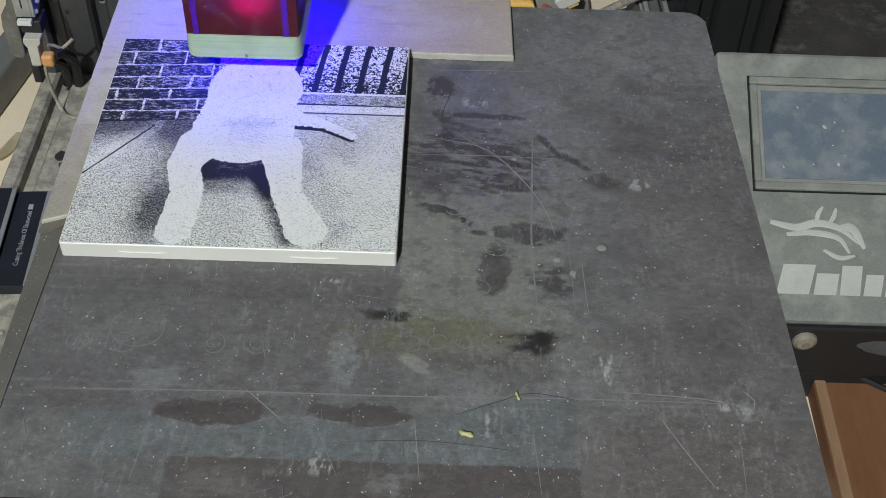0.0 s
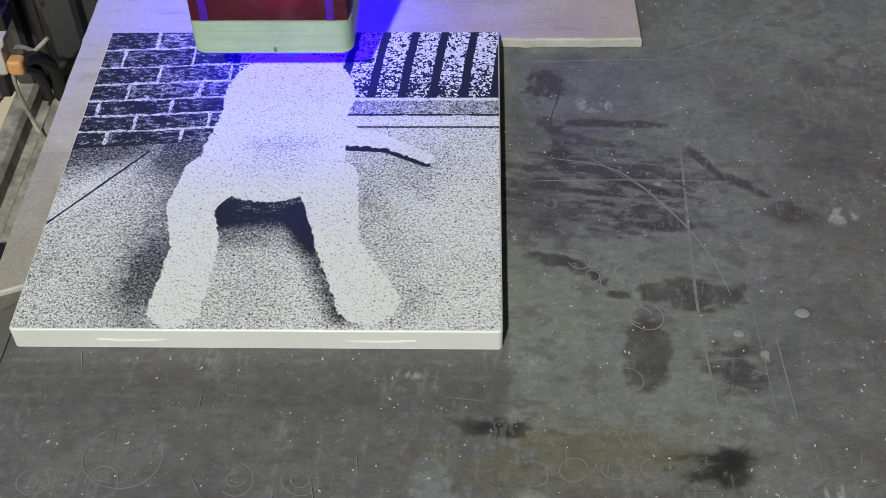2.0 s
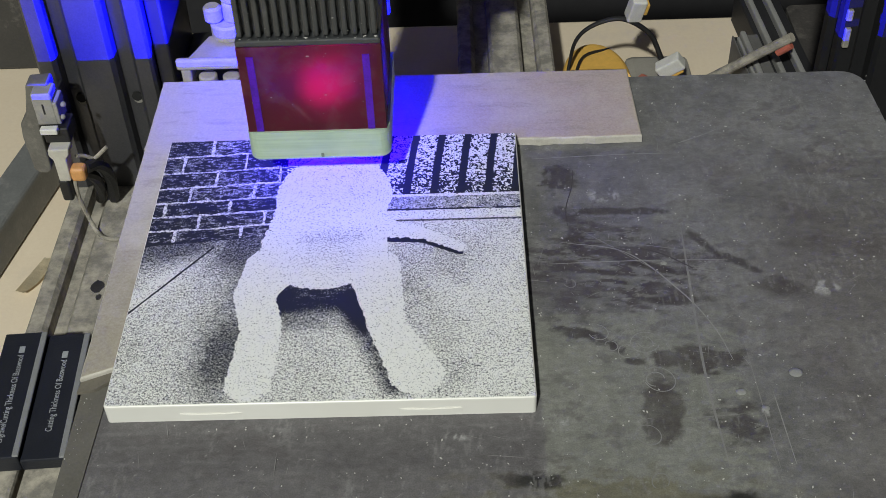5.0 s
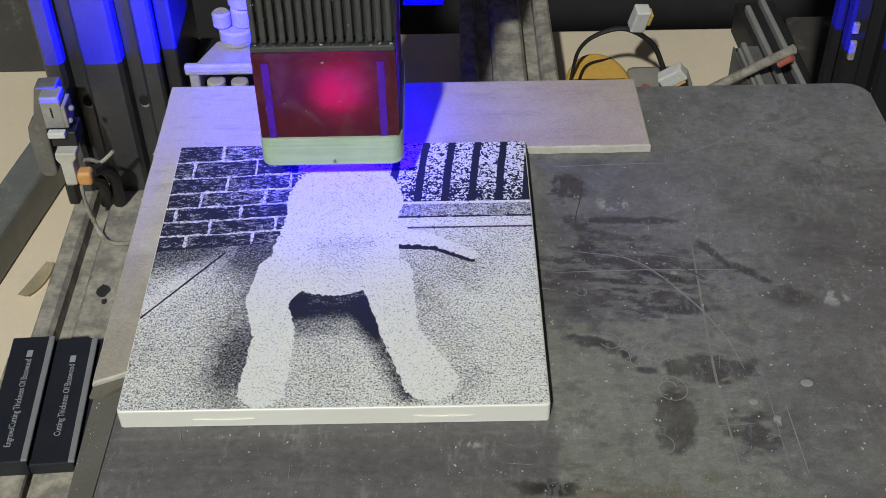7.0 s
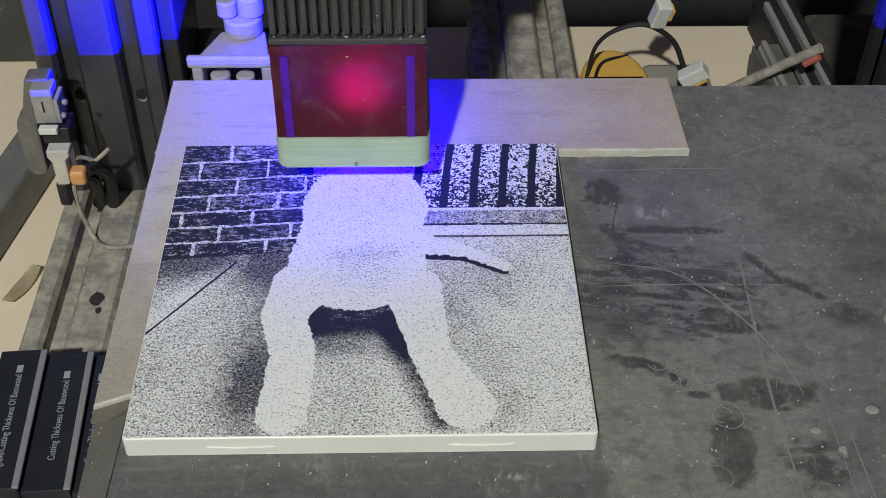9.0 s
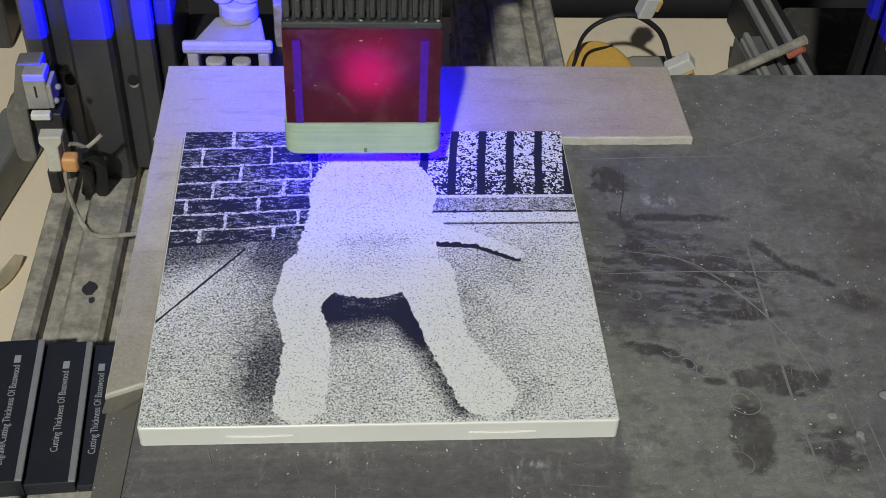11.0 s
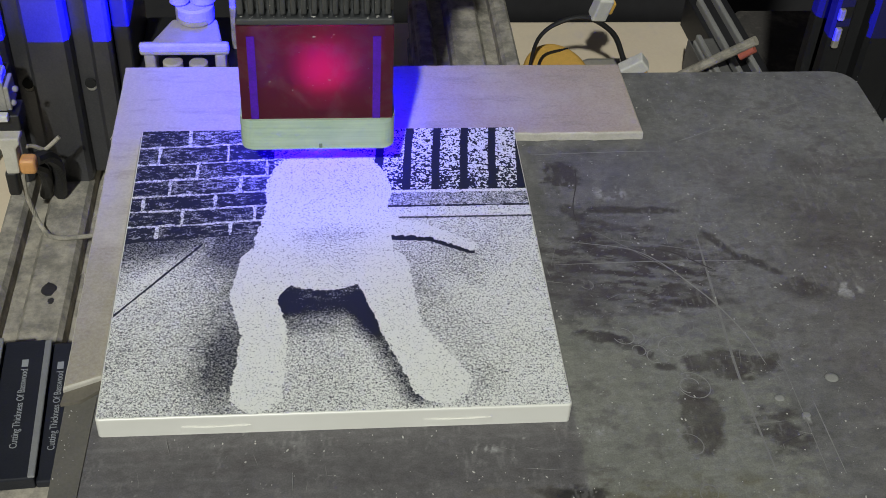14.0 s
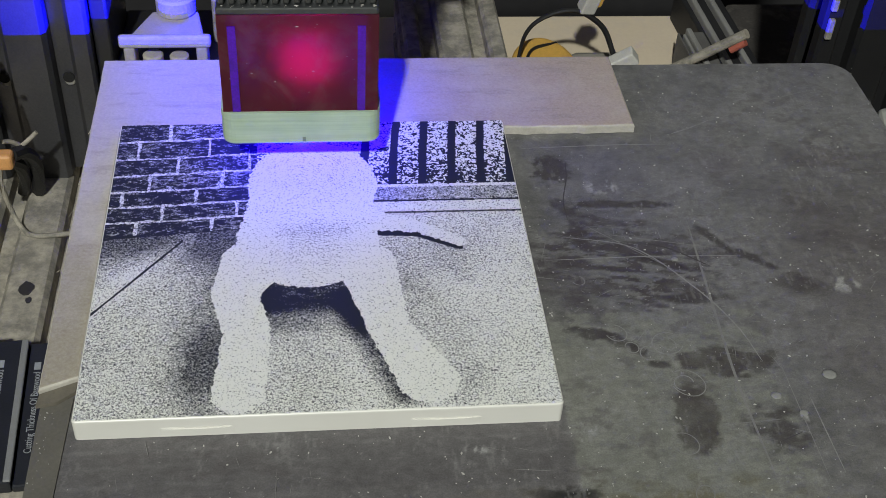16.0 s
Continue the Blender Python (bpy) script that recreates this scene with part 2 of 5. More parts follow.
def curve_points(ctrl, steps=8):
    """A smooth line through the control points (Catmull-Rom)."""
    p = [Vector(c) for c in ctrl]
    p = [2 * p[0] - p[1]] + p + [2 * p[-1] - p[-2]]
    out = []
    for i in range(1, len(p) - 2):
        for k in range(steps):
            t = k / steps
            out.append(0.5 * ((2 * p[i]) + (p[i + 1] - p[i - 1]) * t + (2 * p[i - 1] - 5 * p[i] + 4 * p[i + 1] - p[i + 2]) * t * t
                              + (3 * p[i] - p[i - 1] - 3 * p[i + 1] + p[i + 2]) * t ** 3))
    out.append(p[-2])
    return out


def outline_prism(bm, pts, z0, z1):
    """A prism over a flat outline."""
    a = [bm.verts.new((x, y, z0)) for x, y in pts]
    b = [bm.verts.new((x, y, z1)) for x, y in pts]
    bm.faces.new(a[::-1])
    bm.faces.new(b)
    k = len(pts)
    for i in range(k):
        bm.faces.new((a[i], a[(i + 1) % k], b[(i + 1) % k], b[i]))


def rounded_rect(x0, x1, y0, y1, r, n=6):
    out = []
    for cx, cy, a0 in ((x1 - r, y1 - r, 0), (x0 + r, y1 - r, 90), (x0 + r, y0 + r, 180), (x1 - r, y0 + r, 270)):
        for k in range(n + 1):
            a = radians(a0 + 90 * k / n)
            out.append((cx + r * math.cos(a), cy + r * math.sin(a)))
    return out


def extrusion(bm, w, h, length, m, nx=2, ny=2):
    """Slotted aluminium profile of w by h, its length along local z, with a V groove at every 20 mm."""
    g, d, lip = 0.0031, 0.0060, 0.0017

    def side(n, span):
        pts = [-span / 2 + 0.001]
        prof = [(-span / 2 + 0.001, 0.0)]
        for k in range(n):
            c = -span / 2 + span * (k + 0.5) / n
            prof += [(c - g - 0.0014, 0.0), (c - g, -lip), (c - g, -lip - 0.0002), (c - g * 0.9, -d), (c + g * 0.9, -d), (c + g, -lip - 0.0002), (c + g, -lip), (c + g + 0.0014, 0.0)]
        prof.append((span / 2 - 0.001, 0.0))
        return prof

    out = []
    for px, off in side(nx, w):
        out.append((px, -h / 2 - off))
    for py, off in side(ny, h):
        out.append((w / 2 + off, py))
    for px, off in side(nx, w):
        out.append((-px, h / 2 + off))
    for py, off in side(ny, h):
        out.append((-w / 2 - off, -py))
    before = set(bm.verts)
    outline_prism(bm, out, 0, length)
    bmesh.ops.transform(bm, matrix=m, verts=[v for v in bm.verts if v not in before])


# ---- room and desk ----
DESK_Z = -0.092
bm = bmesh.new()
box(bm, -0.75, 0.80, -0.60, 0.328, DESK_Z - 0.025, DESK_Z, 0.002)
desk = part("desk", bm, DESK)
tagged(desk, "beige wooden work desk with dust and scuffs", "desk")
bm = bmesh.new()
for x in (-0.7, 0.72):
    for y in (-0.55, 0.26):
        box(bm, x, x + 0.05, y, y + 0.05, -0.84, DESK_Z - 0.025, 0.002)
        part("leg", bm, BLACK_PLASTIC, desk)
        bm = bmesh.new()
bm.free()


def slab(name, *b):
    q = bmesh.new()
    box(q, *b)
    return tagged(part(name, q, ROOM), kind="structure")


slab("floor", -2.8, 2.8, -3.4, 1.0, -0.90, -0.84)
slab("wall_north", -2.8, 2.8, 0.9, 1.0, -0.84, 1.8)
slab("wall_south", -2.8, 2.8, -3.4, -3.3, -0.84, 1.8)
slab("wall_west", -2.8, -2.7, -3.3, 0.9, -0.84, 1.8)
slab("wall_east", 2.7, 2.8, -3.3, 0.9, -0.84, 1.8)
slab("ceiling", -2.8, 2.8, -3.4, 1.0, 1.8, 1.9)

# ---- printer frame ----
printer = thing("engraving_machine", "black aluminium gantry machine with dusty slotted beams, standing on the desk", "machine")
BEAM_Z = -0.050


def beam(name, x, y0, y1, zt, mat, label):
    q = bmesh.new()
    extrusion(q, 0.040, 0.040, y1 - y0, pose(x, y1, zt - 0.020, 90, 0, 0))
    return part(name, q, mat, printer, label)


beam("side_beam", -0.0345, -0.20, 0.215, BEAM_Z, DUSTY_ALU, "dust-covered side beam")
beam("side_beam", 0.2040, -0.20, 0.215, BEAM_Z, DUSTY_ALU, "dust-covered side beam")
beam("centre_beam", 0.1105, -0.16, 0.300, BEAM_Z, DUSTY_ALU, "dusty grey middle beam")
for y in (-0.14, 0.19):
    bm = bmesh.new()
    extrusion(bm, 0.040, 0.034, 0.104, pose(-0.0135, y, -0.073, 0, 90, 0))
    part("cross_beam", bm, BLACK_ALU, printer)
    bm = bmesh.new()
    extrusion(bm, 0.040, 0.034, 0.0525, pose(0.1310, y, -0.073, 0, 90, 0))
    part("cross_beam", bm, BLACK_ALU, printer)
bm = bmesh.new()
extrusion(bm, 0.034, 0.040, 0.0380, pose(0.2245, 0.19, -0.073, 0, 90, 0))
part("cross_beam", bm, BLACK_ALU, printer)
# right upright takes the shaded copy, which holds the blue laser light down
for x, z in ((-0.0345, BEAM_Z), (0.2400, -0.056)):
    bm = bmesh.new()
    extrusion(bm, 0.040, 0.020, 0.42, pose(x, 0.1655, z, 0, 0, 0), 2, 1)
    part("upright", bm, GLOSS_ALU if x < 0 else SHADED_BLACK, printer, "black slotted upright")
# unseen gantry beam, paler than black aluminium to bounce blue onto the desk
bm = bmesh.new()
extrusion(bm, 0.020, 0.020, 0.234, pose(-0.0145, 0.1655, 0.135, 0, 90, 0), 1, 1)
part("gantry_beam", bm, DUSTY_ALU, printer)
for x in (-0.0345, 0.204):
    for y in (-0.18, 0.18):
        bm = bmesh.new()
        tube(bm, [(x, y, DESK_Z), (x, y, BEAM_Z - 0.040)], 0.011, 20)
        part("rubber_foot", bm, BLACK_PLASTIC, printer)
# heated bed under the sheet, carried by the middle beam
bm = bmesh.new()
box(bm, -0.005, 0.226, -0.087, 0.142, -0.0052, -0.0022, 0.0008)
part("bed", bm, BLACK_ALU, printer)
bm = bmesh.new()
box(bm, 0.075, 0.146, -0.03, 0.09, -0.0500, -0.0260, 0.001)
part("carriage", bm, BLACK_ALU, printer)
for x in (0.02, 0.20):
    for y in (-0.07, 0.12):
        bm = bmesh.new()
        tube(bm, [(x, y, -0.026), (x, y, -0.0052)], 0.004, 12)
        part("spring", bm, DUSTY_ALU, printer)
bm = bmesh.new()
box(bm, 0.010, 0.210, -0.08, 0.13, -0.0290, -0.0260, 0.001)
part("carriage_plate", bm, BLACK_ALU, printer)

bm = bmesh.new()
box(bm, -0.0142, -0.0088, 0.1600, 0.1960, BEAM_Z + 0.0002, 0.060, 0.0008)
part("motor_plate", bm, BLACK_ALU, printer, "black plate beside the upright")
rnd = random.Random(19)
for x, y, r in ((-0.0345, 0.1015, 0.0030), (-0.0330, 0.0965, 0.0012), (-0.0480, 0.030, 0.0021), (-0.0205, 0.068, 0.0016)):
    bm = bmesh.new()
    outline_prism(bm, [(x + 0.8 * r * k * math.cos(a), y + r * k * math.sin(a)) for a, k in ((radians(20 * i), rnd.uniform(0.82, 1.15)) for i in range(18))], BEAM_Z - 0.002, BEAM_Z + 0.0003)
    bmesh.ops.recalc_face_normals(bm, faces=bm.faces)
    part("oil_smudge", bm, BLACK_ALU, printer, "black oily smudge on the dusty beam")
# pale blocks put in for the white glints on the right upright
for x, z, h in ((0.2205, 0.0135, 0.0042), (0.2210, 0.0030, 0.0075)):
    bm = bmesh.new()
    box(bm, x, x + 0.0022, 0.1538, 0.1556, z, z + h, 0.0005)
    part("pale_glint", bm, DUSTY_ALU, printer, "small pale block standing for a glint on the upright")

# ---- magnetic sheet ----
sheet = thing("build_sheet", "worn dark grey magnetic sheet with scratches, rings and glue marks", "build plate")
bm = bmesh.new()
outline_prism(bm, [(-0.0085, -0.090), (0.2330, -0.090)] +
              [(0.2176 + 0.008 * math.cos(a), 0.1370 + 0.008 * math.sin(a)) for a in (radians(10 * k) for k in range(0, 10))] +
              [(-0.0030 + 0.006 * math.cos(a), 0.1390 + 0.006 * math.sin(a)) for a in (radians(90 + 10 * k) for k in range(0, 10))], -0.0022, -0.0001)
bmesh.ops.recalc_face_normals(bm, faces=bm.faces)
part("backing", bm, BLACK_PLASTIC, sheet, "black backing of the sheet")


def value_noise(x, y, cell, seed):
    """Smooth random field in 0..1 over arrays x, y (millimetres)."""
    g = np.random.RandomState(seed).rand(256, 256)
    u, v = x / cell, y / cell
    i, j = np.floor(u).astype(int), np.floor(v).astype(int)
    f, h = u - i, v - j
    f, h = f * f * (3 - 2 * f), h * h * (3 - 2 * h)
    q = lambda a, b: g[(i + a) % 256, (j + b) % 256]
    return (q(0, 0) * (1 - f) + q(1, 0) * f) * (1 - h) + (q(0, 1) * (1 - f) + q(1, 1) * f) * h


def rise(v, a, b):
    t = np.clip((v - a) / (b - a), 0, 1)
    return t * t * (3 - 2 * t)


def rod(x, y, ax, ay, ar, bx, by, br):
    """Distance outside a tapered rod from a to b."""
    dx, dy = bx - ax, by - ay
    t = np.clip(((x - ax) * dx + (y - ay) * dy) / (dx * dx + dy * dy), 0, 1)
    return np.hypot(x - ax - t * dx, y - ay - t * dy) - (ar + t * (br - ar))


def oval(x, y, cx, cy, rx, ry):
    return (np.hypot((x - cx) / rx, (y - cy) / ry) - 1) * min(rx, ry)


def fbm(x, y, cell, octaves, seed):
    """Layered smooth noise in 0..1, each layer at half the cell of the one before."""
    total, weight = 0.0, 0.0
    for k in range(octaves):
        w = 0.58 ** k
        total, weight = total + w * value_noise(x + 37 * k, y + 91 * k, cell / 2 ** k, seed + k), weight + w
    return total / weight


def sheet_stain(x, y):
    """Colour of the worn sheet, by millimetres across and up it."""
    big, mid, low = fbm(x, y, 38, 4, 101), fbm(x, y, 12, 4, 121), fbm(x, y, 4.5, 4, 141)
    ragged = fbm(x * 0.75, y * 1.25, 3.4, 5, 161)
    strokes = fbm(x * 0.45 + y * 0.10, y * 1.7 + x * 0.22, 3.0, 5, 181)
    level = 0.172 * (1 + 0.40 * (big - 0.5) + 0.46 * (mid - 0.5) + 0.50 * (low - 0.5))
    col = np.stack([level * 1.0, level * 0.992, level * 0.978], -1)

    def lay(colour, mask):
        nonlocal col
        m = np.clip(mask, 0, 1)[..., None]
        col = col * (1 - m) + np.array(colour) * m

    def spot(cx, cy, rx, ry, turn=0.0, soft=0.25, rag=0.9):
        a = radians(turn)
        u, v = (x - cx) * math.cos(a) + (y - cy) * math.sin(a), -(x - cx) * math.sin(a) + (y - cy) * math.cos(a)
        return 1 - rise(np.hypot(u / rx, v / ry) - 1 + rag * 2 * (ragged - 0.5), -soft, soft)

    def band(x0, x1, y0, y1, soft=0.5, wave=0.8):
        w = wave * 2 * (ragged - 0.5)
        return rise(x + w, x0 - soft, x0 + soft) * rise(-x + w, -x1 - soft, -x1 + soft) * rise(y + w, y0 - soft, y0 + soft) * rise(-y + w, -y1 - soft, -y1 + soft)

    # broad tones
    lay((0.116, 0.108, 0.112), 0.62 * band(-12, 109, -60, 3, 2, 2))
    lay((0.108, 0.102, 0.106), 0.5 * band(-12, 108, -16, 3, 1.5, 2))
    lay((0.124, 0.113, 0.112), 0.62 * rise(x + 14 * (big - 0.5), 165, 190) * rise(-y, -110, -60))
    lay((0.140, 0.121, 0.117), 0.65 * rise(x + 6 * (ragged - 0.5), 160, 166) * rise(-y + 8 * (mid - 0.5), 54, 66))
    lay((0.092, 0.076, 0.072), 0.82 * band(47, 163, -95, -75, 0.6, 1.2))
    lay((0.118, 0.116, 0.118), 0.7 * band(-12, 47, -95, -74, 3, 5))
    # smooth glue films
    smooth = np.stack([0.212 + 0.03 * (mid - 0.5), 0.216 + 0.03 * (mid - 0.5), 0.190 + 0.03 * (mid - 0.5)], -1)
    m = (0.82 * band(109.5, 163, -26, 34, 0.4, 0.6) * rise(strokes + 0.3 * band(110, 150, -24, 22, 4, 1), 0.36, 0.52))[..., None]
    col = col * (1 - m) + smooth * m
    lay((0.232, 0.234, 0.206), 0.6 * band(109.5, 127, 2, 24, 1.0, 3))
    lay((0.160, 0.152, 0.108), 0.62 * spot(126, -29, 36, 9, 0, 0.5, 1.2))
    lay((0.148, 0.138, 0.088), 0.5 * spot(122, -26, 22, 5, 0, 0.4, 1.4))
    step = rise(x, 116, 150)
    far = -60.4 + 10.4 * step - 4.6 * np.exp(-((x - 58) / 13) ** 2) - 2.8 * np.exp(-((x - 102) / 11) ** 2) + 1.2 * (ragged - 0.5)
    strip = rise(y, -75.4, -74.6) * (1 - rise(y, far - 0.4, far + 0.4)) * rise(x + 8 * (ragged - 0.5), 14, 22) * (1 - rise(x, 161.6, 162.4))
    lay((0.134, 0.147, 0.153), 0.95 * strip * (0.8 + 0.4 * (mid - 0.5)))
    lay((0.200, 0.218, 0.226), 0.6 * strip * rise(fbm(x * 2, y * 0.7, 5, 4, 201), 0.60, 0.70))
    lay((0.30, 0.30, 0.29), 0.45 * (1 - rise(np.abs(y - far), 0.15, 0.6)) * rise(low, 0.5, 0.6) * rise(x, 30, 40) * (1 - rise(x, 118, 125)))
    lay((0.078, 0.066, 0.062), 0.85 * spot(58, -59.6, 18, 4.6, 0, 0.12, 0.5) * (1 - strip))
    lay((0.080, 0.068, 0.065), 0.80 * spot(100, -58.8, 15, 3.6, 0, 0.12, 0.6) * (1 - strip))
    lay((0.110, 0.098, 0.098), 0.45 * spot(18, -57.5, 12, 3, 0, 0.3, 1.0))
    # wiped streaks before the tile and along the strip
    for yy, k in ((-3.5, 0.5), (-8, 0.35), (-13, 0.4), (-49.5, 0.6), (-52.5, 0.7), (-55.5, 0.5)):
        lay((0.225, 0.222, 0.222), 0.55 * k * (1 - rise(np.abs(y - yy + 1.2 * (fbm(x, y * 0, 25, 3, 211) - 0.5)), 0.2, 0.9)) * rise(fbm(x, y * 4, 9, 4, 221), 0.48, 0.62))
    # bare dark wear: clustered strokes beside the tile
    wear = spot(132, 52, 26, 17, -12, 0.5, 0.8)
    lay((0.066, 0.056, 0.062), 0.85 * wear * rise(strokes, 0.50, 0.545))
    lay((0.230, 0.228, 0.224), 0.45 * wear * (1 - rise(strokes, 0.34, 0.43)))
    lay((0.088, 0.080, 0.088), 0.55 * spot(118, 46, 8, 12, 0, 0.4, 1.2))
    for p in ((120, 93, 5.5, 5, 0, 0.3, 1.3), (139, 76, 13, 1.6, -2, 0.3, 0.9), (122, 70, 3, 9, 5, 0.5, 1.4), (159.5, 61, 7, 1.4, -56, 0.3, 0.6), (168, 53, 7, 1.7, -35, 0.4, 0.9),
              (143, 52, 12, 1.4, -20, 0.3, 0.7), (147, 38.5, 10, 1.9, 0, 0.3, 0.9), (159, -4.5, 6, 4.5, 0, 0.5, 1.5), (120, 27.3, 5, 1.7, -12, 0.25, 0.9), (126, 24.6, 5, 2.0, -28, 0.25, 0.9),
              (131, 20.4, 3.6, 1.8, -55, 0.25, 0.9), (134, 16.5, 3, 1.4, -20, 0.25, 0.9)):
        lay((0.056, 0.049, 0.051), 0.80 * spot(*p))
    for p in ((151.5, 16.6, 11.5, 5.0, -3, 0.14, 0.55), (139.3, -1.2, 5.2, 9.8, -9, 0.12, 0.35), (178, 42.5, 6.5, 4.2, 0, 0.4, 0.7)):
        lay((0.054, 0.045, 0.044), 0.84 * spot(*p) * (0.85 + 0.8 * (low - 0.5)))
    for p in ((205, 58, 12, 4, -20), (190, 74, 9, 3, -35), (182, 18, 9, 3, -30), (170, 95, 9, 6), (200, 96, 11, 5), (146, -42, 14, 3), (135, -37, 11, 2.5), (12, -45, 5, 5), (205, -25, 10, 5, -30)):
        lay((0.105, 0.092, 0.096), 0.5 * spot(*(p + (0.0,) * (5 - len(p))), 0.5, 1.5))
    for p in ((107, -21, 6, 2.4), (151, -31, 6.5, 3.8), (155, -27.5, 4, 2.6)):
        lay((0.020, 0.020, 0.019), 0.92 * spot(*p, 0.0, 0.55, 1.2))
    # pale residue and dust
    for p in ((160, 97, 20, 12), (196, 112, 26, 12), (150, 114, 20, 7), (187, 22, 14, 10), (172, -40, 12, 8), (205, 10, 10, 16), (30, -29, 12, 5), (60, -84, 9, 5), (15, -80, 10, 6), (186, -14, 14, 7), (168, 36, 12, 6)):
        lay((0.228, 0.225, 0.217), 0.32 * spot(*p, 0.0, 0.7, 1.4))
    lay((0.235, 0.250, 0.255), 0.62 * spot(94, -40, 4.4, 11, 4, 0.2, 0.8))
    lay((0.235, 0.250, 0.255), 0.50 * spot(39, -48, 7, 6, 0, 0.5, 1.4))
    lay((0.270, 0.275, 0.275), 0.45 * spot(111, -82, 6, 4, 0, 0.5, 1.4))
    lay((0.290, 0.285, 0.262), 0.65 * spot(116, -40, 5, 2.6, -38, 0.2, 0.7))
    flecks = fbm(x * 1.4, y * 0.55, 2.2, 4, 241)
    for p in ((173, -40, 3.4, 6), (138, -61.5, 2, 4), (91, -76.5, 4, 3), (165.7, -1.2, 1.8, 1.4), (114.3, -1.1, 1.4, 2.8), (87.4, -7.2, 2.2, 1.1), (190, 42, 4, 2.4), (133, 84, 4, 3), (210, -53, 5, 3)):
        lay((0.46, 0.46, 0.45), 0.7 * spot(*p, 0.0, 0.6, 1.2) * rise(flecks, 0.50, 0.60))
    # fine wear everywhere: short light strokes up and down the sheet, pits and specks
    fibre = fbm(x * 1.9, y * 0.5, 1.8, 4, 261)
    lay((0.270, 0.268, 0.264), 0.32 * rise(fibre, 0.60, 0.68) * rise(mid, 0.44, 0.60))
    lay((0.105, 0.094, 0.096), 0.40 * (1 - rise(ragged, 0.35, 0.42)) * rise(big, 0.45, 0.58))
    lay((0.33, 0.33, 0.32), 0.65 * rise(value_noise(x, y, 0.55, 281), 0.955, 0.985))
    return np.clip(col, 0.015, 0.6)


def sheet_surface(cols, rows):
    """The sheet's upper face: straight sides, the far corners rounded."""
    v = np.linspace(-90.0, 145.0, rows + 1)
    right = np.where(v < 137, 233.0 - 7.4 * (v + 90) / 227, 217.6 + np.sqrt(np.clip(64.0 - (v - 137) ** 2, 0, None)))
    left = np.where(v < 139, -8.5 - 0.5 * (v + 90) / 229, -3.0 - np.sqrt(np.clip(36.0 - (v - 139) ** 2, 0, None)))
    u = np.linspace(0, 1, cols + 1)
    gx = left[None, :] + (right - left)[None, :] * u[:, None]
    gy = np.broadcast_to(v[None, :], gx.shape)
    co = np.stack([gx / 1000, gy / 1000, np.zeros_like(gx)], -1).reshape(-1, 3)
    i, k = np.meshgrid(np.arange(cols), np.arange(rows), indexing="ij")
    a = (i * (rows + 1) + k).ravel()
    me = bpy.data.meshes.new("sheet_face")
    me.from_pydata(co.tolist(), [], np.stack([a, a + rows + 1, a + rows + 2, a + 1], -1).tolist())
    rgba = np.concatenate([sheet_stain(gx, gy), np.ones(gx.shape + (1,))], -1)
    me.attributes.new("stain", "FLOAT_COLOR", "POINT").data.foreach_set("color", rgba.ravel().astype(np.float32))
    me.materials.append(PLATE)
    ob = new("sheet_face", me)
    ob.parent = sheet
    return tagged(ob, "worn grey face with bare patches and glue film")


sheet_surface(580, 560)

# ---- corner guide behind and beside the tile ----
guide = thing("corner_guide", "pale fibreboard corner guide with rough cut edges", "guide board")
bm = bmesh.new()
rnd = random.Random(5)
front = [(-0.0006 + 0.1484 * k / 60, 0.1088 + (rnd.uniform(-0.00012, 0.00012) if 0 < k < 60 else 0) - (0.0003 if rnd.random() < 0.08 else 0)) for k in range(61)]
side = [(-0.0092 + rnd.uniform(-0.0001, 0.0001), 0.1458 - 0.1333 * k / 50) for k in range(51)]
outline_prism(bm, [(-0.0006, 0.0160)] + front + [(0.1472, 0.1458)] + side, 0.0002, 0.0030)
bmesh.ops.recalc_face_normals(bm, faces=bm.faces)
rim = [e for e in bm.edges if all(v.co.z > 0.0029 for v in e.verts)]
bmesh.ops.bevel(bm, geom=rim, offset=0.0006, segments=3, affect="EDGES", profile=0.5)
bm.normal_update()
for f in bm.faces:
    if f.normal.z < 0.93:
        f.material_index = 1
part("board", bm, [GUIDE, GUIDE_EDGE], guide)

bm = bmesh.new()
outline_prism(bm, [(-0.0094, 0.0090), (-0.0050, 0.0098), (-0.0012, 0.0128), (-0.0010, 0.0158), (-0.0090, 0.0124)], 0.0006, 0.0016)
bmesh.ops.recalc_face_normals(bm, faces=bm.faces)
part("torn_flap", bm, speckled("brown_kraft_paper", (0.12, 0.108, 0.086), (0.19, 0.172, 0.138), 90, 1500, 0.85), guide, "torn paper flap at the board's end")
rnd = random.Random(11)
for k in range(6):
    y = rnd.uniform(0.012, 0.110)
    bm = bmesh.new()
    a = Vector((-0.0092, y, rnd.uniform(0.0008, 0.0028)))
    b = a + Vector((rnd.uniform(-0.0009, 0.0002), rnd.uniform(-0.0010, 0.0010), rnd.uniform(-0.0004, 0.0002)))
    d = b + Vector((rnd.uniform(-0.0008, 0.0003), rnd.uniform(-0.0012, 0.0012), rnd.uniform(-0.0008, 0.0000)))
    tube(bm, curve_points([a, b, d], 4), rnd.uniform(0.00006, 0.00014), 5)
    part("loose_fibre", bm, GUIDE, guide)

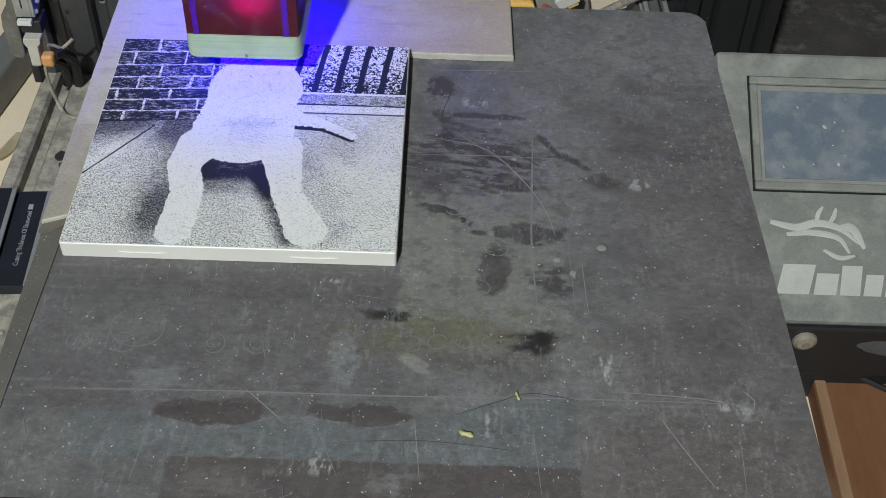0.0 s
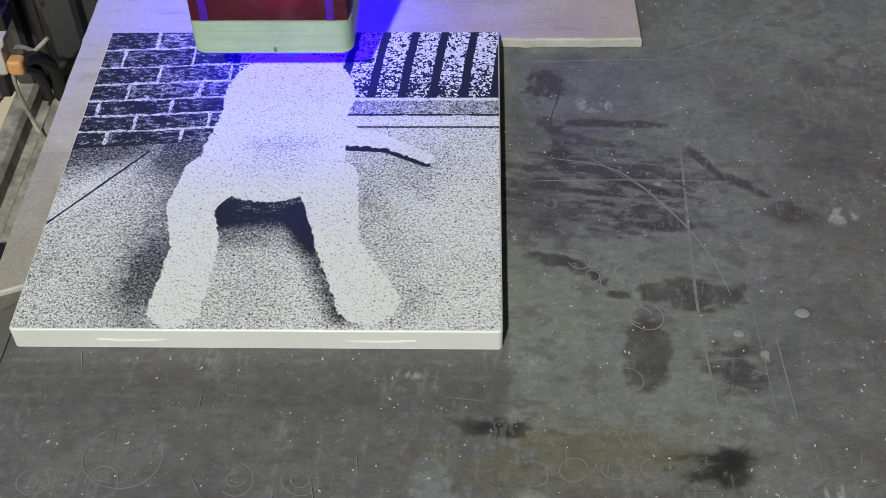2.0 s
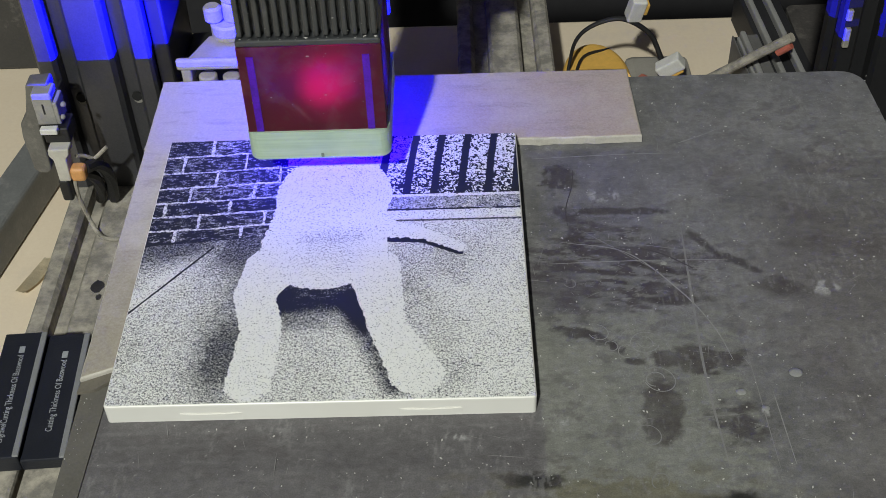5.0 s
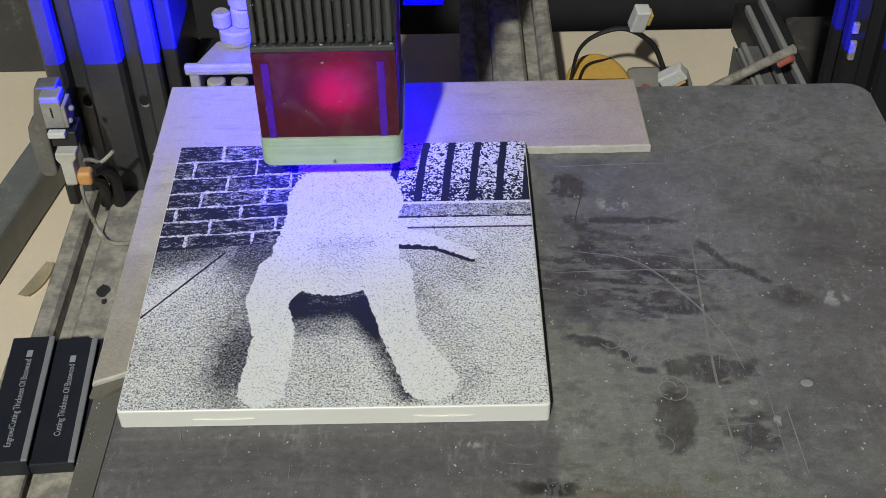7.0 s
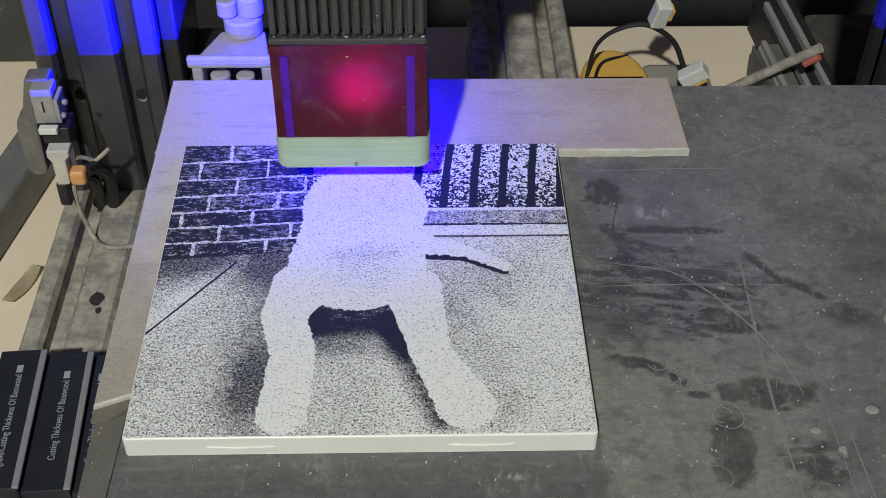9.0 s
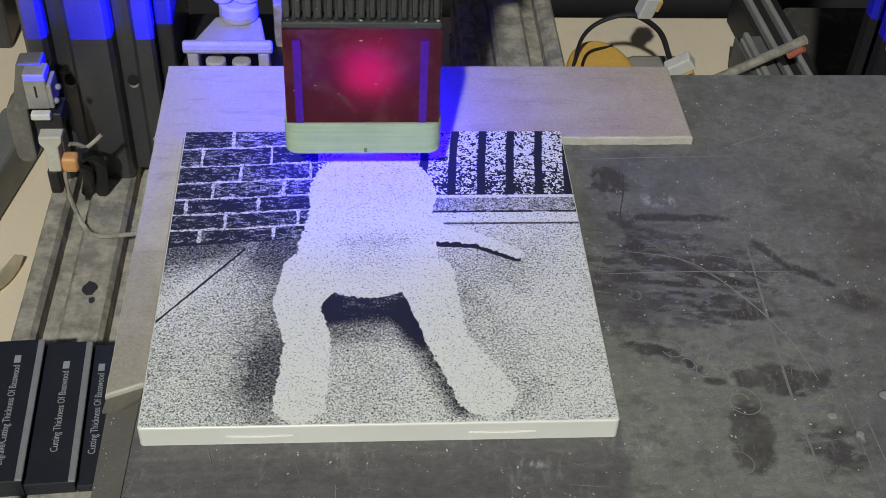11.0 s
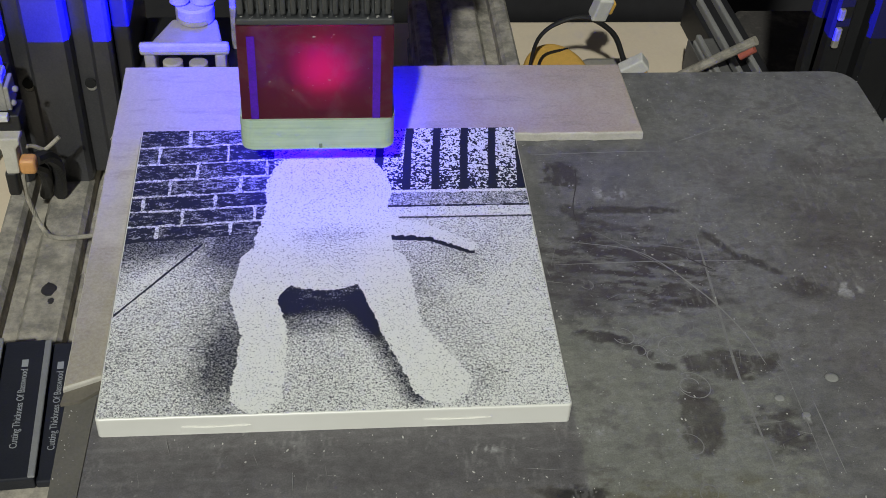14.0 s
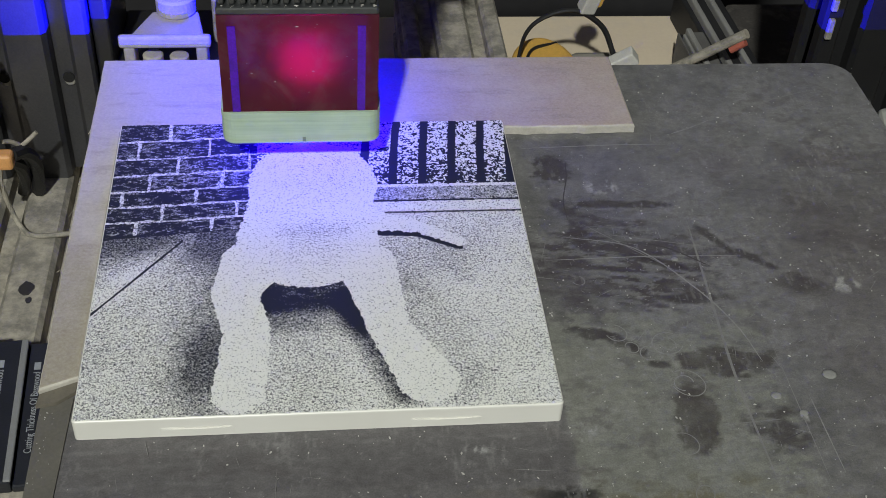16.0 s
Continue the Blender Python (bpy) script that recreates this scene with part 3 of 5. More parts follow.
# ---- ceramic tile with its picture ----
TILE, TOP = 0.108, 0.0060
tile = thing("ceramic_tile", "glossy white square ceramic tile engraved with a black stippled picture", "tile")
bm = bmesh.new()
outline_prism(bm, rounded_rect(0, TILE, 0, TILE, 0.0010, 5), 0.00005, TOP)
bmesh.ops.recalc_face_normals(bm, faces=bm.faces)
rim = [e for e in bm.edges if all(v.co.z > TOP - 0.0001 for v in e.verts)]
bmesh.ops.bevel(bm, geom=rim, offset=0.00045, segments=3, affect="EDGES", profile=0.5)
part("body", bm, GLAZE, tile)
for x in (0.0265, 0.0815):
    bm = bmesh.new()
    pts = [(x + 0.0085 * math.cos(a), -0.0006 * math.sin(a) + 0.0002) for a in (math.pi * k / 14 for k in range(15))]
    outline_prism(bm, pts, 0.0003, 0.0030)
    bmesh.ops.recalc_face_normals(bm, faces=bm.faces)
    bmesh.ops.bevel(bm, geom=[e for e in bm.edges if abs(e.verts[0].co.z - e.verts[1].co.z) < 1e-6], offset=0.0003, segments=2, affect="EDGES")
    part("spacer_lug", bm, GLAZE, tile)


def picture_tone(x, y):
    """Tone of the engraved picture, 0 black to 1 white, by millimetres across and up the tile."""
    n1, n2, n3 = value_noise(x, y, 9, 1), value_noise(x, y, 2.2, 2), value_noise(x, y, 0.8, 3)
    # pavement
    t = 0.58 + 0.10 * rise(x, 40, 80) + 0.09 * (n1 - 0.5) + 0.04 * (n2 - 0.5)
    t += 0.16 * rise(-np.abs((x - 10) - (y - 46) * 0.9), -8, 0) * rise(-x, -34, -20)
    t -= 0.42 * rise(y, 44, 60) * rise(-x, -40, -34)
    t -= 0.30 * rise(-rod(x, y, 36, 52, 5, 27, 14, 3.0), -12, 5) * rise(-x, -50, -40)
    t -= 0.14 * rise(-rod(x, y, 28, 20, 3, 28, 2, 3), -7, 2)
    ripple = value_noise(x * 0.55 + 1.5 * n1, y * 1.5, 0.9, 14)
    t += 0.12 * (ripple - 0.5)
    t = np.clip(t, 0.24, 1)
    seam = rod(x, y, 0, 32, 0.12, 20, 58, 0.12)
    t = np.where(seam < 0.15 * n2 + 0.12, 0.05, t)
    # kerb and low wall on the far side
    far = rise(x, 60, 62)
    t = np.where((far > 0.5) & (y > 67.5), 0.84 + 0.1 * (n3 - 0.5), t)
    t = np.where((far > 0.5) & (y > 72.2), 0.42 + 0.25 * (n3 - 0.5), t)
    t = np.where((far > 0.5) & (np.abs(y - 78.6) < 0.55), 0.92, t)
    t = np.where((far > 0.5) & (np.abs(y - 72.3) < 0.35 + 0.3 * (n2 - 0.5)), 0.12, t)
    t = np.where((far > 0.5) & (np.abs(y - 67.5) < 0.3), 0.2, t)
    # leaves behind railings
    leaf = 0.45 * value_noise(x + 0.7 * y, 1.6 * y - 0.5 * x, 0.85, 5) + 0.55 * value_noise(x + 0.9 * y, 0.5 * y - 0.9 * x, 0.42, 6)
    hedge = np.where(leaf > 0.55 - 0.12 * rise(y, 84, 98), 0.96, 0.10)
    hedge = np.where((y < 84) & (leaf < 0.58), 0.10, hedge)
    t = np.where((x > 36) & (y > 79.2), hedge, t)
    for k in range(6):
        bar = 66.3 + 8.05 * k + 0.066 * (y - 79) + 0.0011 * (y - 79) ** 2
        t = np.where((x > 62) & (y > 79.2) & (np.abs(x - bar) < 1.15 + 0.25 * (n2 - 0.5)), 0.04, t)
    # brick wall
    wall = (x < 38) & (y > 59 + 0.09 * x)
    edges = [59.0, 64.9, 71.0, 77.2, 84.0, 91.2, 99.0, 107.3, 116]
    brick = np.zeros_like(x)
    yy = y - 0.055 * x + 0.5 * (n1 - 0.5)
    joint = np.zeros_like(x, dtype=bool)
    for r in range(8):
        row = (yy >= edges[r]) & (yy < edges[r + 1])
        start = (8.0, 14.2, 3.5, 10.0, 17.0, 6.0, 14.0, 4.0)[r]
        col = np.floor((x - start) / 19.0 + 5)
        shade = np.random.RandomState(40 + r).rand(12)[np.clip(col, 0, 11).astype(int)]
        brick = np.where(row, 0.10 + 0.16 * shade, brick)
        dx = np.abs((x - start) / 19.0 - np.round((x - start) / 19.0)) * 19.0
        joint |= row & ((yy - edges[r] < 0.80 + 0.6 * (n2 - 0.5)) | (dx < 0.42 + 0.35 * (n2 - 0.5)))
    streak = 0.6 * value_noise(x + 0.8 * n1, y * 2.6, 1.3, 11) + 0.4 * value_noise(x, y * 2.2, 0.6, 12)
    brick = np.clip(brick + 0.66 * (streak - 0.5) + 0.12 * (n2 - 0.5), 0.02, 1)
    brick = np.where(joint, 0.62 + 0.45 * (n3 - 0.5), brick)
    brick = np.where(np.abs(yy - 59.6) < 0.6, 0.1, brick)
    t = np.where(wall, brick, t)
    # shade under the pale form
    t -= (0.30 + 0.30 * ripple) * rise(-rod(x, y, 42, 37.5, 3.2, 62, 38.5, 3.2), -6.5, 2.0)
    t -= 0.20 * rise(-rod(x, y, 44, 30, 2.5, 62, 29, 2.5), -6, 1)
    t -= (0.28 + 0.34 * ripple) * rise(-rod(x, y, 63, 34, 3.5, 73, 6, 3.0), -4.5, 1.5)
    t -= 0.16 * rise(-rod(x, y, 70, 50, 4, 84, 52, 3), -14, 2) * rise(-y, -64, -58)
    t -= 0.13 * rise(-rod(x, y, 74, 36, 5, 83, 10, 6), -8, 1)
    t = np.where(rod(x, y, 69, 59.5, 0.8, 80, 59, 1.2) < 0.3 * n2, 0.06, t)
    t = np.where(rod(x, y, 80, 58.5, 1.0, 90, 53.3, 0.7) < 0.3 * n2, 0.06, t)
    # one plain pale form
    d = np.minimum(oval(x, y, 53, 80.5, 17, 18), rod(x, y, 53, 78, 16.2, 51.5, 60, 17.2))
    for other in (oval(x, y, 51.5, 58, 18.0, 18.0), rod(x, y, 38, 49, 8.5, 33.6, 39, 5.6), rod(x, y, 33.6, 39, 5.6, 37, 25, 5.6), rod(x, y, 37, 25, 5.6, 35.5, 6.6, 6.0),
                  rod(x, y, 66, 48, 7.5, 70, 26, 5.0), rod(x, y, 70, 26, 5.0, 78.0, 8.7, 7.0),
                  rod(x, y, 62, 66, 5, 80, 61.5, 2.2), rod(x, y, 80, 61.5, 2.2, 90, 55.6, 1.8)):
        d = np.minimum(d, other)
    d = d + 0.6 * (n3 - 0.5) + 0.35 * (n2 - 0.5) + 0.3 * (value_noise(x, y, 0.45, 17) - 0.5)
    pale = 0.95 - 0.17 * rise(-np.hypot((x - 53) / 12, (y - 55) / 13), -1.25, -0.35) + 0.10 * (n1 - 0.5) + 0.08 * (n2 - 0.5)
    pale -= 0.10 * rise(-np.abs(x - 53), -14, -4) * rise(y, 66, 82)
    pale += 0.06 * rise(d, -4.0, -0.5)
    pale -= 0.13 * rise(-np.abs(y - 60.5 - 0.012 * (x - 53) ** 2), -4.5, 0) * rise(-np.abs(x - 53), -15, -6)
    pale -= 0.16 * rise(-np.abs(d + 0.2), -0.5, 0.0) * n3
    t = np.where(d < 0, pale, t)
    return np.clip(t, 0.0, 1.0)


def print_mesh(cells, margin):
    k = cells + 1
    mm = np.linspace(margin, 108 - margin, k)
    gx, gy = np.meshgrid(mm, mm, indexing="ij")
    tone = picture_tone(gx, gy)
    co = np.stack([gx / 1000, gy / 1000, np.full_like(gx, TOP + 0.00012)], -1).reshape(-1, 3)
    i, j = np.meshgrid(np.arange(cells), np.arange(cells), indexing="ij")
    base = (i * k + j).ravel()
    quads = np.stack([base, base + k, base + k + 1, base + 1], -1)
    me = bpy.data.meshes.new("engraved_picture")
    me.from_pydata(co.tolist(), [], quads.tolist())
    at = me.attributes.new("tone", "FLOAT", "POINT")
    at.data.foreach_set("value", tone.ravel().astype(np.float32))
    me.materials.append(PRINT)
    ob = new("engraved_picture", me)
    ob.parent = tile
    return tagged(ob, "black stippled picture of brick wall, railings, paving and a pale form")


print_mesh(560, 0.35)

# ---- laser head ----
laser = thing("laser_head", "black finned laser head with red acrylic cover and green skirt", "laser module")
HX0, HX1, HY0, HY1 = HEAD_X - 0.0195, HEAD_X + 0.0195, 0.080, 0.1185
bm = bmesh.new()
box(bm, HX0, HX1, HY0 + 0.004, HY1, 0.0580, 0.115, 0.0008)
box(bm, HX0, HX1, HY0, HY0 + 0.005, 0.0580, 0.0600, 0.0005)
part("heat_sink", bm, HEATSINK, laser)
for k in range(15):
    x = HX0 + 0.0006 + k * 0.00258
    bm = bmesh.new()
    box(bm, x, x + 0.0015, HY0 + 0.0012, HY0 + 0.0045, 0.0602, 0.115, 0.0004, 2)
    part("fin", bm, HEATSINK, laser)
for b in ((HX0, HX1, HY0, HY0 + 0.002), (HX0, HX1, HY1 - 0.002, HY1), (HX0, HX0 + 0.002, HY0 + 0.002, HY1 - 0.002), (HX1 - 0.002, HX1, HY0 + 0.002, HY1 - 0.002)):
    bm = bmesh.new()
    box(bm, *b, 0.0300, 0.0578)
    part("cover_panel", bm, ACRYLIC, laser, "translucent red acrylic panel")
# skirt's unseen back is left open to let laser light out behind
bm = bmesh.new()
turn = [radians(15 * k) for k in range(7)]
ox0, ox1, oy0, r = HX0 - 0.0008, HX1 + 0.0008, HY0 - 0.0008, 0.0035
ix0, ix1, iy0, q = HX0 + 0.0022, HX1 - 0.0022, HY0 + 0.0022, 0.0020
outline_prism(bm, [(ox0, HY1)] + [(ox0 + r - r * math.cos(a), oy0 + r - r * math.sin(a)) for a in turn] + [(ox1 - r + r * math.sin(a), oy0 + r - r * math.cos(a)) for a in turn] + [(ox1, HY1)] +
              [(ix1, HY1)] + [(ix1 - q + q * math.cos(a), iy0 + q - q * math.sin(a)) for a in turn] + [(ix0 + q - q * math.sin(a), iy0 + q - q * math.cos(a)) for a in turn] + [(ix0, HY1)], 0.0206, 0.0300)
bmesh.ops.recalc_face_normals(bm, faces=bm.faces)
bm.normal_update()
# underside blackened so the skirt throws less blue onto the tile
for f in bm.faces:
    if f.normal.z < -0.5:
        f.material_index = 1
part("skirt", bm, [RING, ABSORBER], laser, "pale green plastic skirt")
# unseen liner, added only to absorb bounced laser light
for b in ((HX0 + 0.0024, HX1 - 0.0024, HY0 + 0.0024, HY0 + 0.0029),
          (HX0 + 0.0024, HX0 + 0.0029, HY0 + 0.0030, HY1 - 0.0030), (HX1 - 0.0029, HX1 - 0.0024, HY0 + 0.0030, HY1 - 0.0030)):
    bm = bmesh.new()
    box(bm, *b, 0.0207, 0.0300)
    part("bounce_liner", bm, ABSORBER, laser, "unseen black liner added to soak up laser bounce")
bm = bmesh.new()
tube(bm, [(HEAD_X, 0.099, 0.058), (HEAD_X, 0.099, 0.046), (HEAD_X, 0.099, 0.044)], [0.008, 0.008, 0.005], 24)
part("lens_barrel", bm, INNER, laser)
# unseen baffles, added to block laser light between skirt and cover
for y0, y1 in ((HY0 + 0.0021, 0.0945), (0.1025, HY1 - 0.0021)):
    bm = bmesh.new()
    box(bm, HX0 + 0.0021, HX1 - 0.0021, y0, y1, 0.0302, 0.0316)
    part("baffle", bm, INNER, laser)
bm = bmesh.new()
box(bm, HX0 + 0.0021, HX1 - 0.0021, HY1 - 0.0060, HY1 - 0.0045, 0.0316, 0.0578)
part("back_plate", bm, INNER, laser)
# thin strips on the panel's front, coloured as laser glow
for x in (HX0 + 0.0024, HX1 - 0.0052):
    bm = bmesh.new()
    box(bm, x, x + 0.0020, HY0 - 0.0003, HY0 + 0.0002, 0.0302, 0.0550)
    part("glow_strip", bm, EDGE_GLOW, laser, "violet strip painted as laser glow on the red panel")
bm = bmesh.new()
box(bm, HEAD_X - 0.016, HEAD_X + 0.016, HY1, 0.1555, 0.080, 0.150, 0.001)
part("mount", bm, BLACK_ALU, laser)
# hidden pale plate, added as a reflector for the blue laser light
bm = bmesh.new()
box(bm, HEAD_X - 0.018, HEAD_X + 0.018, 0.1558, 0.1590, 0.0200, 0.118, 0.0008)
part("carriage_plate", bm, DUSTY_ALU, laser, "unseen grey carriage plate behind the head, added to bounce laser light")
# added blockers, shaped to throw the stepped shadow on the middle beam
for x1, z0, z1 in ((0.033, 0.0240, 0.0465), (0.044, 0.0467, 0.118)):
    bm = bmesh.new()
    box(bm, HEAD_X + 0.0182, HEAD_X + x1, 0.1600, 0.1620, z0, z1, 0.0006)
    part("shadow_wing", bm, SOOT, laser, "black wing added to cast the carriage's wide shadow")
# dust on the head; the middle batch imitates glints along the fin bottoms
rnd = random.Random(77)
bm = bmesh.new()
for k in range(150):
    if k < 95:
        p = (rnd.uniform(HX0 + 0.001, HX1 - 0.001), HY0 + rnd.choice((0.0010, 0.0044)), rnd.uniform(0.061, 0.090))
    elif k < 125:
        p = (HX0 + 0.0008 + 0.00258 * rnd.randint(0, 14) + rnd.uniform(0, 0.0013), HY0 + rnd.uniform(0.0, 0.001), 0.0601)
    else:
        p = (rnd.uniform(HX0 + 0.002, HX1 - 0.002), HY0 - 0.00005, rnd.uniform(0.032, 0.057))
    r = rnd.choice((0.00008, 0.0001, 0.00014, 0.0002))
    bmesh.ops.create_icosphere(bm, subdivisions=1, radius=r, matrix=pose(*p) @ Matrix.Diagonal((rnd.uniform(0.8, 2.6), 0.7, 0.8, 1)))
tagged(part("dust_and_glints", bm, plain("pale_dust_and_glint", (0.42, 0.41, 0.39), 0.7), laser, "pale dust specks, and specks standing for glints along the fin ledge"), kind="stuff")


bm = bmesh.new()
box(bm, HEAD_X + 0.0002, HEAD_X + 0.0011, HY0 - 0.0010, HY0 - 0.0006, 0.0210, 0.0224, 0.0002)
part("notch", bm, plain("grey_green_notch", (0.15, 0.20, 0.15), 0.6), laser, "small grey green notch in the skirt")

# ---- marks on the sheet ----
SCRATCH = speckled("pale_scratch", (0.20, 0.198, 0.195), (0.34, 0.336, 0.325), 300, 2500, 0.7)
FAINT = speckled("faint_scratch", (0.185, 0.183, 0.18), (0.265, 0.262, 0.256), 300, 2500, 0.7)


mark_level = [0]


def scratch(points, w=0.25, mat=None, steps=8):
    """A fine line along points in millimetres, w wide in the middle."""
    mark_level[0] += 1
    z = 0.00006 + 0.000002 * mark_level[0]
    pts = curve_points([(x / 1000, y / 1000, z) for x, y in points], steps)
    q = bmesh.new()
    left, right = [], []
    for i, p in enumerate(pts):
        d = (pts[min(i + 1, len(pts) - 1)] - pts[max(i - 1, 0)]).normalized()
        u = i / max(1, len(pts) - 1)
        h = w / 2000 * (0.35 + 0.65 * math.sin(math.pi * u) ** 0.5) if 0 < u < 1 else w / 8000
        s = Vector((-d.y, d.x, 0)) * h
        left.append(q.verts.new(p + s))
        right.append(q.verts.new(p - s))
    for i in range(len(pts) - 1):
        q.faces.new((right[i], right[i + 1], left[i + 1], left[i]))
    return part("scratch", q, mat or SCRATCH, sheet)


def ring_mark(x, y, r, w=0.3, mat=None, gap=0.0):
    mark_level[0] += 1
    z = 0.00006 + 0.000002 * mark_level[0]
    q = bmesh.new()
    n = 36
    wob = random.Random(mark_level[0]).uniform(0.04, 0.10)
    a0 = random.Random(mark_level[0]).uniform(0, 6.28)
    rr = lambda a, s: (r + s) * (1 + wob * math.sin(2 * a + a0))
    vs = [[q.verts.new(((x + rr(a, s) * math.cos(a)) / 1000, (y + rr(a, s) * math.sin(a)) / 1000, z)) for s in (0, w)]
          for a in (2 * math.pi * (1 - gap) * k / n + a0 for k in range(n + 1))]
    for a, b in zip(vs, vs[1:]):
        q.faces.new((a[0], a[1], b[1], b[0]))
    bmesh.ops.recalc_face_normals(q, faces=q.faces)
    for f in q.faces:
        if f.normal.z < 0:
            f.normal_flip()
    return part("ring_mark", q, mat or FAINT, sheet)


for pts, w in ((((119, 63), (137, 58), (150, 42), (157, 28), (160, 16)), 0.5), (((154, 67), (153, 42), (152, 11), (153, -18)), 0.8),
               (((113, 54), (140, 54.5), (165, 54)), 0.35), (((159, 108), (166, 111.2), (172, 114.5)), 0.55),
               (((172, 114.5), (182, 119.5), (202, 127.5), (214, 131)), 0.3), (((187, -56), (194, -69), (201, -81)), 0.4),
               (((66, -51), (79, -63)), 0.4), (((113, 102), (140, 103), (158, 103)), 0.4), (((12, -53), (60, -52), (110, -52), (160, -51), (213, -51)), 0.6),
               (((177, -48), (200, -49.5), (213, -52)), 0.4), (((213, -46), (216, -50), (214, -55)), 0.4), 
               (((125, 68), (146, 49)), 0.3), (((129, 64), (160, 57)), 0.3), (((145, -3), (160, -2)), 0.25), (((164, 20), (165, -20)), 0.3),
               (((168, 5), (169, -18)), 0.35), (((116, -60), (118, -80)), 0.35), (((150, -60), (152, -85)), 0.3), (((88, -64), (95, -80)), 0.3),
               (((40, -66), (38, -84)), 0.3), (((210, -58), (209, -82)), 0.25), (((95, -13), (104, -14)), 0.25)):
    scratch(pts, w * 0.85, FAINT if w > 0.55 or w < 0.33 else SCRATCH)
CRACK = plain("dark_crack", (0.075, 0.070, 0.072), 0.7)
for pts, w in ((((125, 96), (124, 88), (121.5, 78), (121.3, 70)), 0.6), (((156, -9), (163, -6)), 0.4), (((164, -51.5), (150, -49.5), (140, -53), (128, -58)), 0.5),
               (((96, -68.5), (120, -67.5), (146, -70)), 0.35), (((140, 60), (147, 57), (156, 50)), 0.9)):
    scratch(pts, w * 0.6, CRACK)
rnd_ring = random.Random(3)
for x, y, r in ((138, 23, 4.2), (138, 23, 2.2), (140, 10, 4.6), (139, 10, 2.6), (133, 20, 2.6), (129, 22, 1.8), (135, -8, 3.4), (120, 46, 1.8),
                (13, -35, 3.6), (27, -35, 4.0), (54, -34, 4.2), (54, -34, 2.0), (67, -34, 4.2), (67, -34, 2.0), (114, -32, 3.2), (122, -31, 3.2),
                (130, -31, 2.6), (138, -30.5, 2.6), (136, -22, 2.4), (30, -29, 9.0), (126, 27, 3.0)):
    ring_mark(x, y, r * 0.85, 0.26, SCRATCH if 125 < x < 145 and y > 5 else FAINT, rnd_ring.uniform(0.08, 0.4))
# chips, lint and grit that catch the light
rnd = random.Random(7)
q = bmesh.new()
for k in range(1800):
    x, y = rnd.uniform(-6, 228), rnd.uniform(-88, 143)
    if (-10 < x < 149 and y > -1 and (x < 109 or y > 107)):
        continue
    r = rnd.choice((0.08, 0.09, 0.10, 0.12, 0.14, 0.18, 0.24)) / 1000
    bmesh.ops.create_icosphere(q, subdivisions=1, radius=r, matrix=pose(x / 1000, y / 1000, r * 0.35, 0, 0, rnd.uniform(0, 180)) @ Matrix.Diagonal((rnd.uniform(0.7, 2.2), 1, 0.5, 1)))
for k in range(90):
    x, y = rnd.gauss(-6.5, 1.4), rnd.uniform(-85, 11)
    r = rnd.choice((0.06, 0.07, 0.08, 0.10, 0.16)) / 1000
    if -8.4 < x < -2:
        bmesh.ops.create_icosphere(q, subdivisions=1, radius=r, matrix=pose(x / 1000, y / 1000, 0.0005 + r * 0.3, 0, 0, rnd.uniform(0, 180)) @ Matrix.Diagonal((rnd.uniform(0.7, 2.0), 1, 0.6, 1)))
tagged(part("grit", q, plain("pale_grit", (0.52, 0.51, 0.48), 0.8)), "pale dust grains scattered over the dark sheet", "dust", kind="stuff")
q = bmesh.new()
for k in range(900):
    if k < 420:
        x, y = rnd.uniform(-4, 226), rnd.uniform(-88, 142)
    else:
        x, y = rnd.gauss(137, 15), rnd.gauss(42, 26)
        if x < 111 or y > 100:
            continue
    if (-10 < x < 149 and y > -2 and (x < 110 or y > 106)):
        continue
    a = rnd.choice((rnd.gauss(0, 14), rnd.gauss(90, 10), rnd.uniform(0, 180)))
    h, w = (rnd.uniform(1, 5) if k < 260 else rnd.uniform(0.2, 0.9)) / 1000, rnd.uniform(0.04, 0.10) / 1000
    m = pose(x / 1000, y / 1000, 0.00046, 0, 0, a)
    vs = [q.verts.new(m @ Vector(c)) for c in ((-h, 0, 0), (0, -w, 0), (h, 0, 0), (0, w, 0))]
    q.faces.new(vs)
tagged(part("scratch_field", q, SCRATCH, sheet), kind="stuff")
for x, y, r in ((175, 11, 1.5), (160, 5, 1.1), (165, -0.5, 0.9), (147, 53, 0.8)):
    q = bmesh.new()
    bmesh.ops.create_uvsphere(q, u_segments=14, v_segments=6, radius=r / 1000, matrix=pose(x / 1000, y / 1000, 0.0002) @ Matrix.Diagonal((1.2, 1.0, 0.12, 1)))
    part("drip", q, plain("pale_drip", (0.30, 0.30, 0.285), 0.5), sheet, smooth=True)
# two yellow crumbs
YELLOW_BIT = plain("yellow_plastic_bit", (0.55, 0.52, 0.22), 0.5)
for x, y, a, kx in ((0.146, -0.051, 70, 1.2), (0.131, -0.065, -25, 2.4)):
    q = bmesh.new()
    bmesh.ops.create_icosphere(q, subdivisions=2, radius=0.0009)
    for v in q.verts:
        v.co.x *= kx
        v.co.z = v.co.z * 0.5 + 0.0005
        v.co += Vector((0.0006 * math.sin(v.co.y * 3000), 0.0004 * math.sin(v.co.x * 2500), 0))
    c = part("plastic_crumb", q, YELLOW_BIT, smooth=True)
    c.matrix_world = pose(x, y, 0.0002, 0, 0, a)
    tagged(c, "small pale yellow plastic crumb on the sheet", "crumb", "crumbs on the sheet")
# worn strip along the sheet's edge, with a torn flap where the guide ends
bm = bmesh.new()
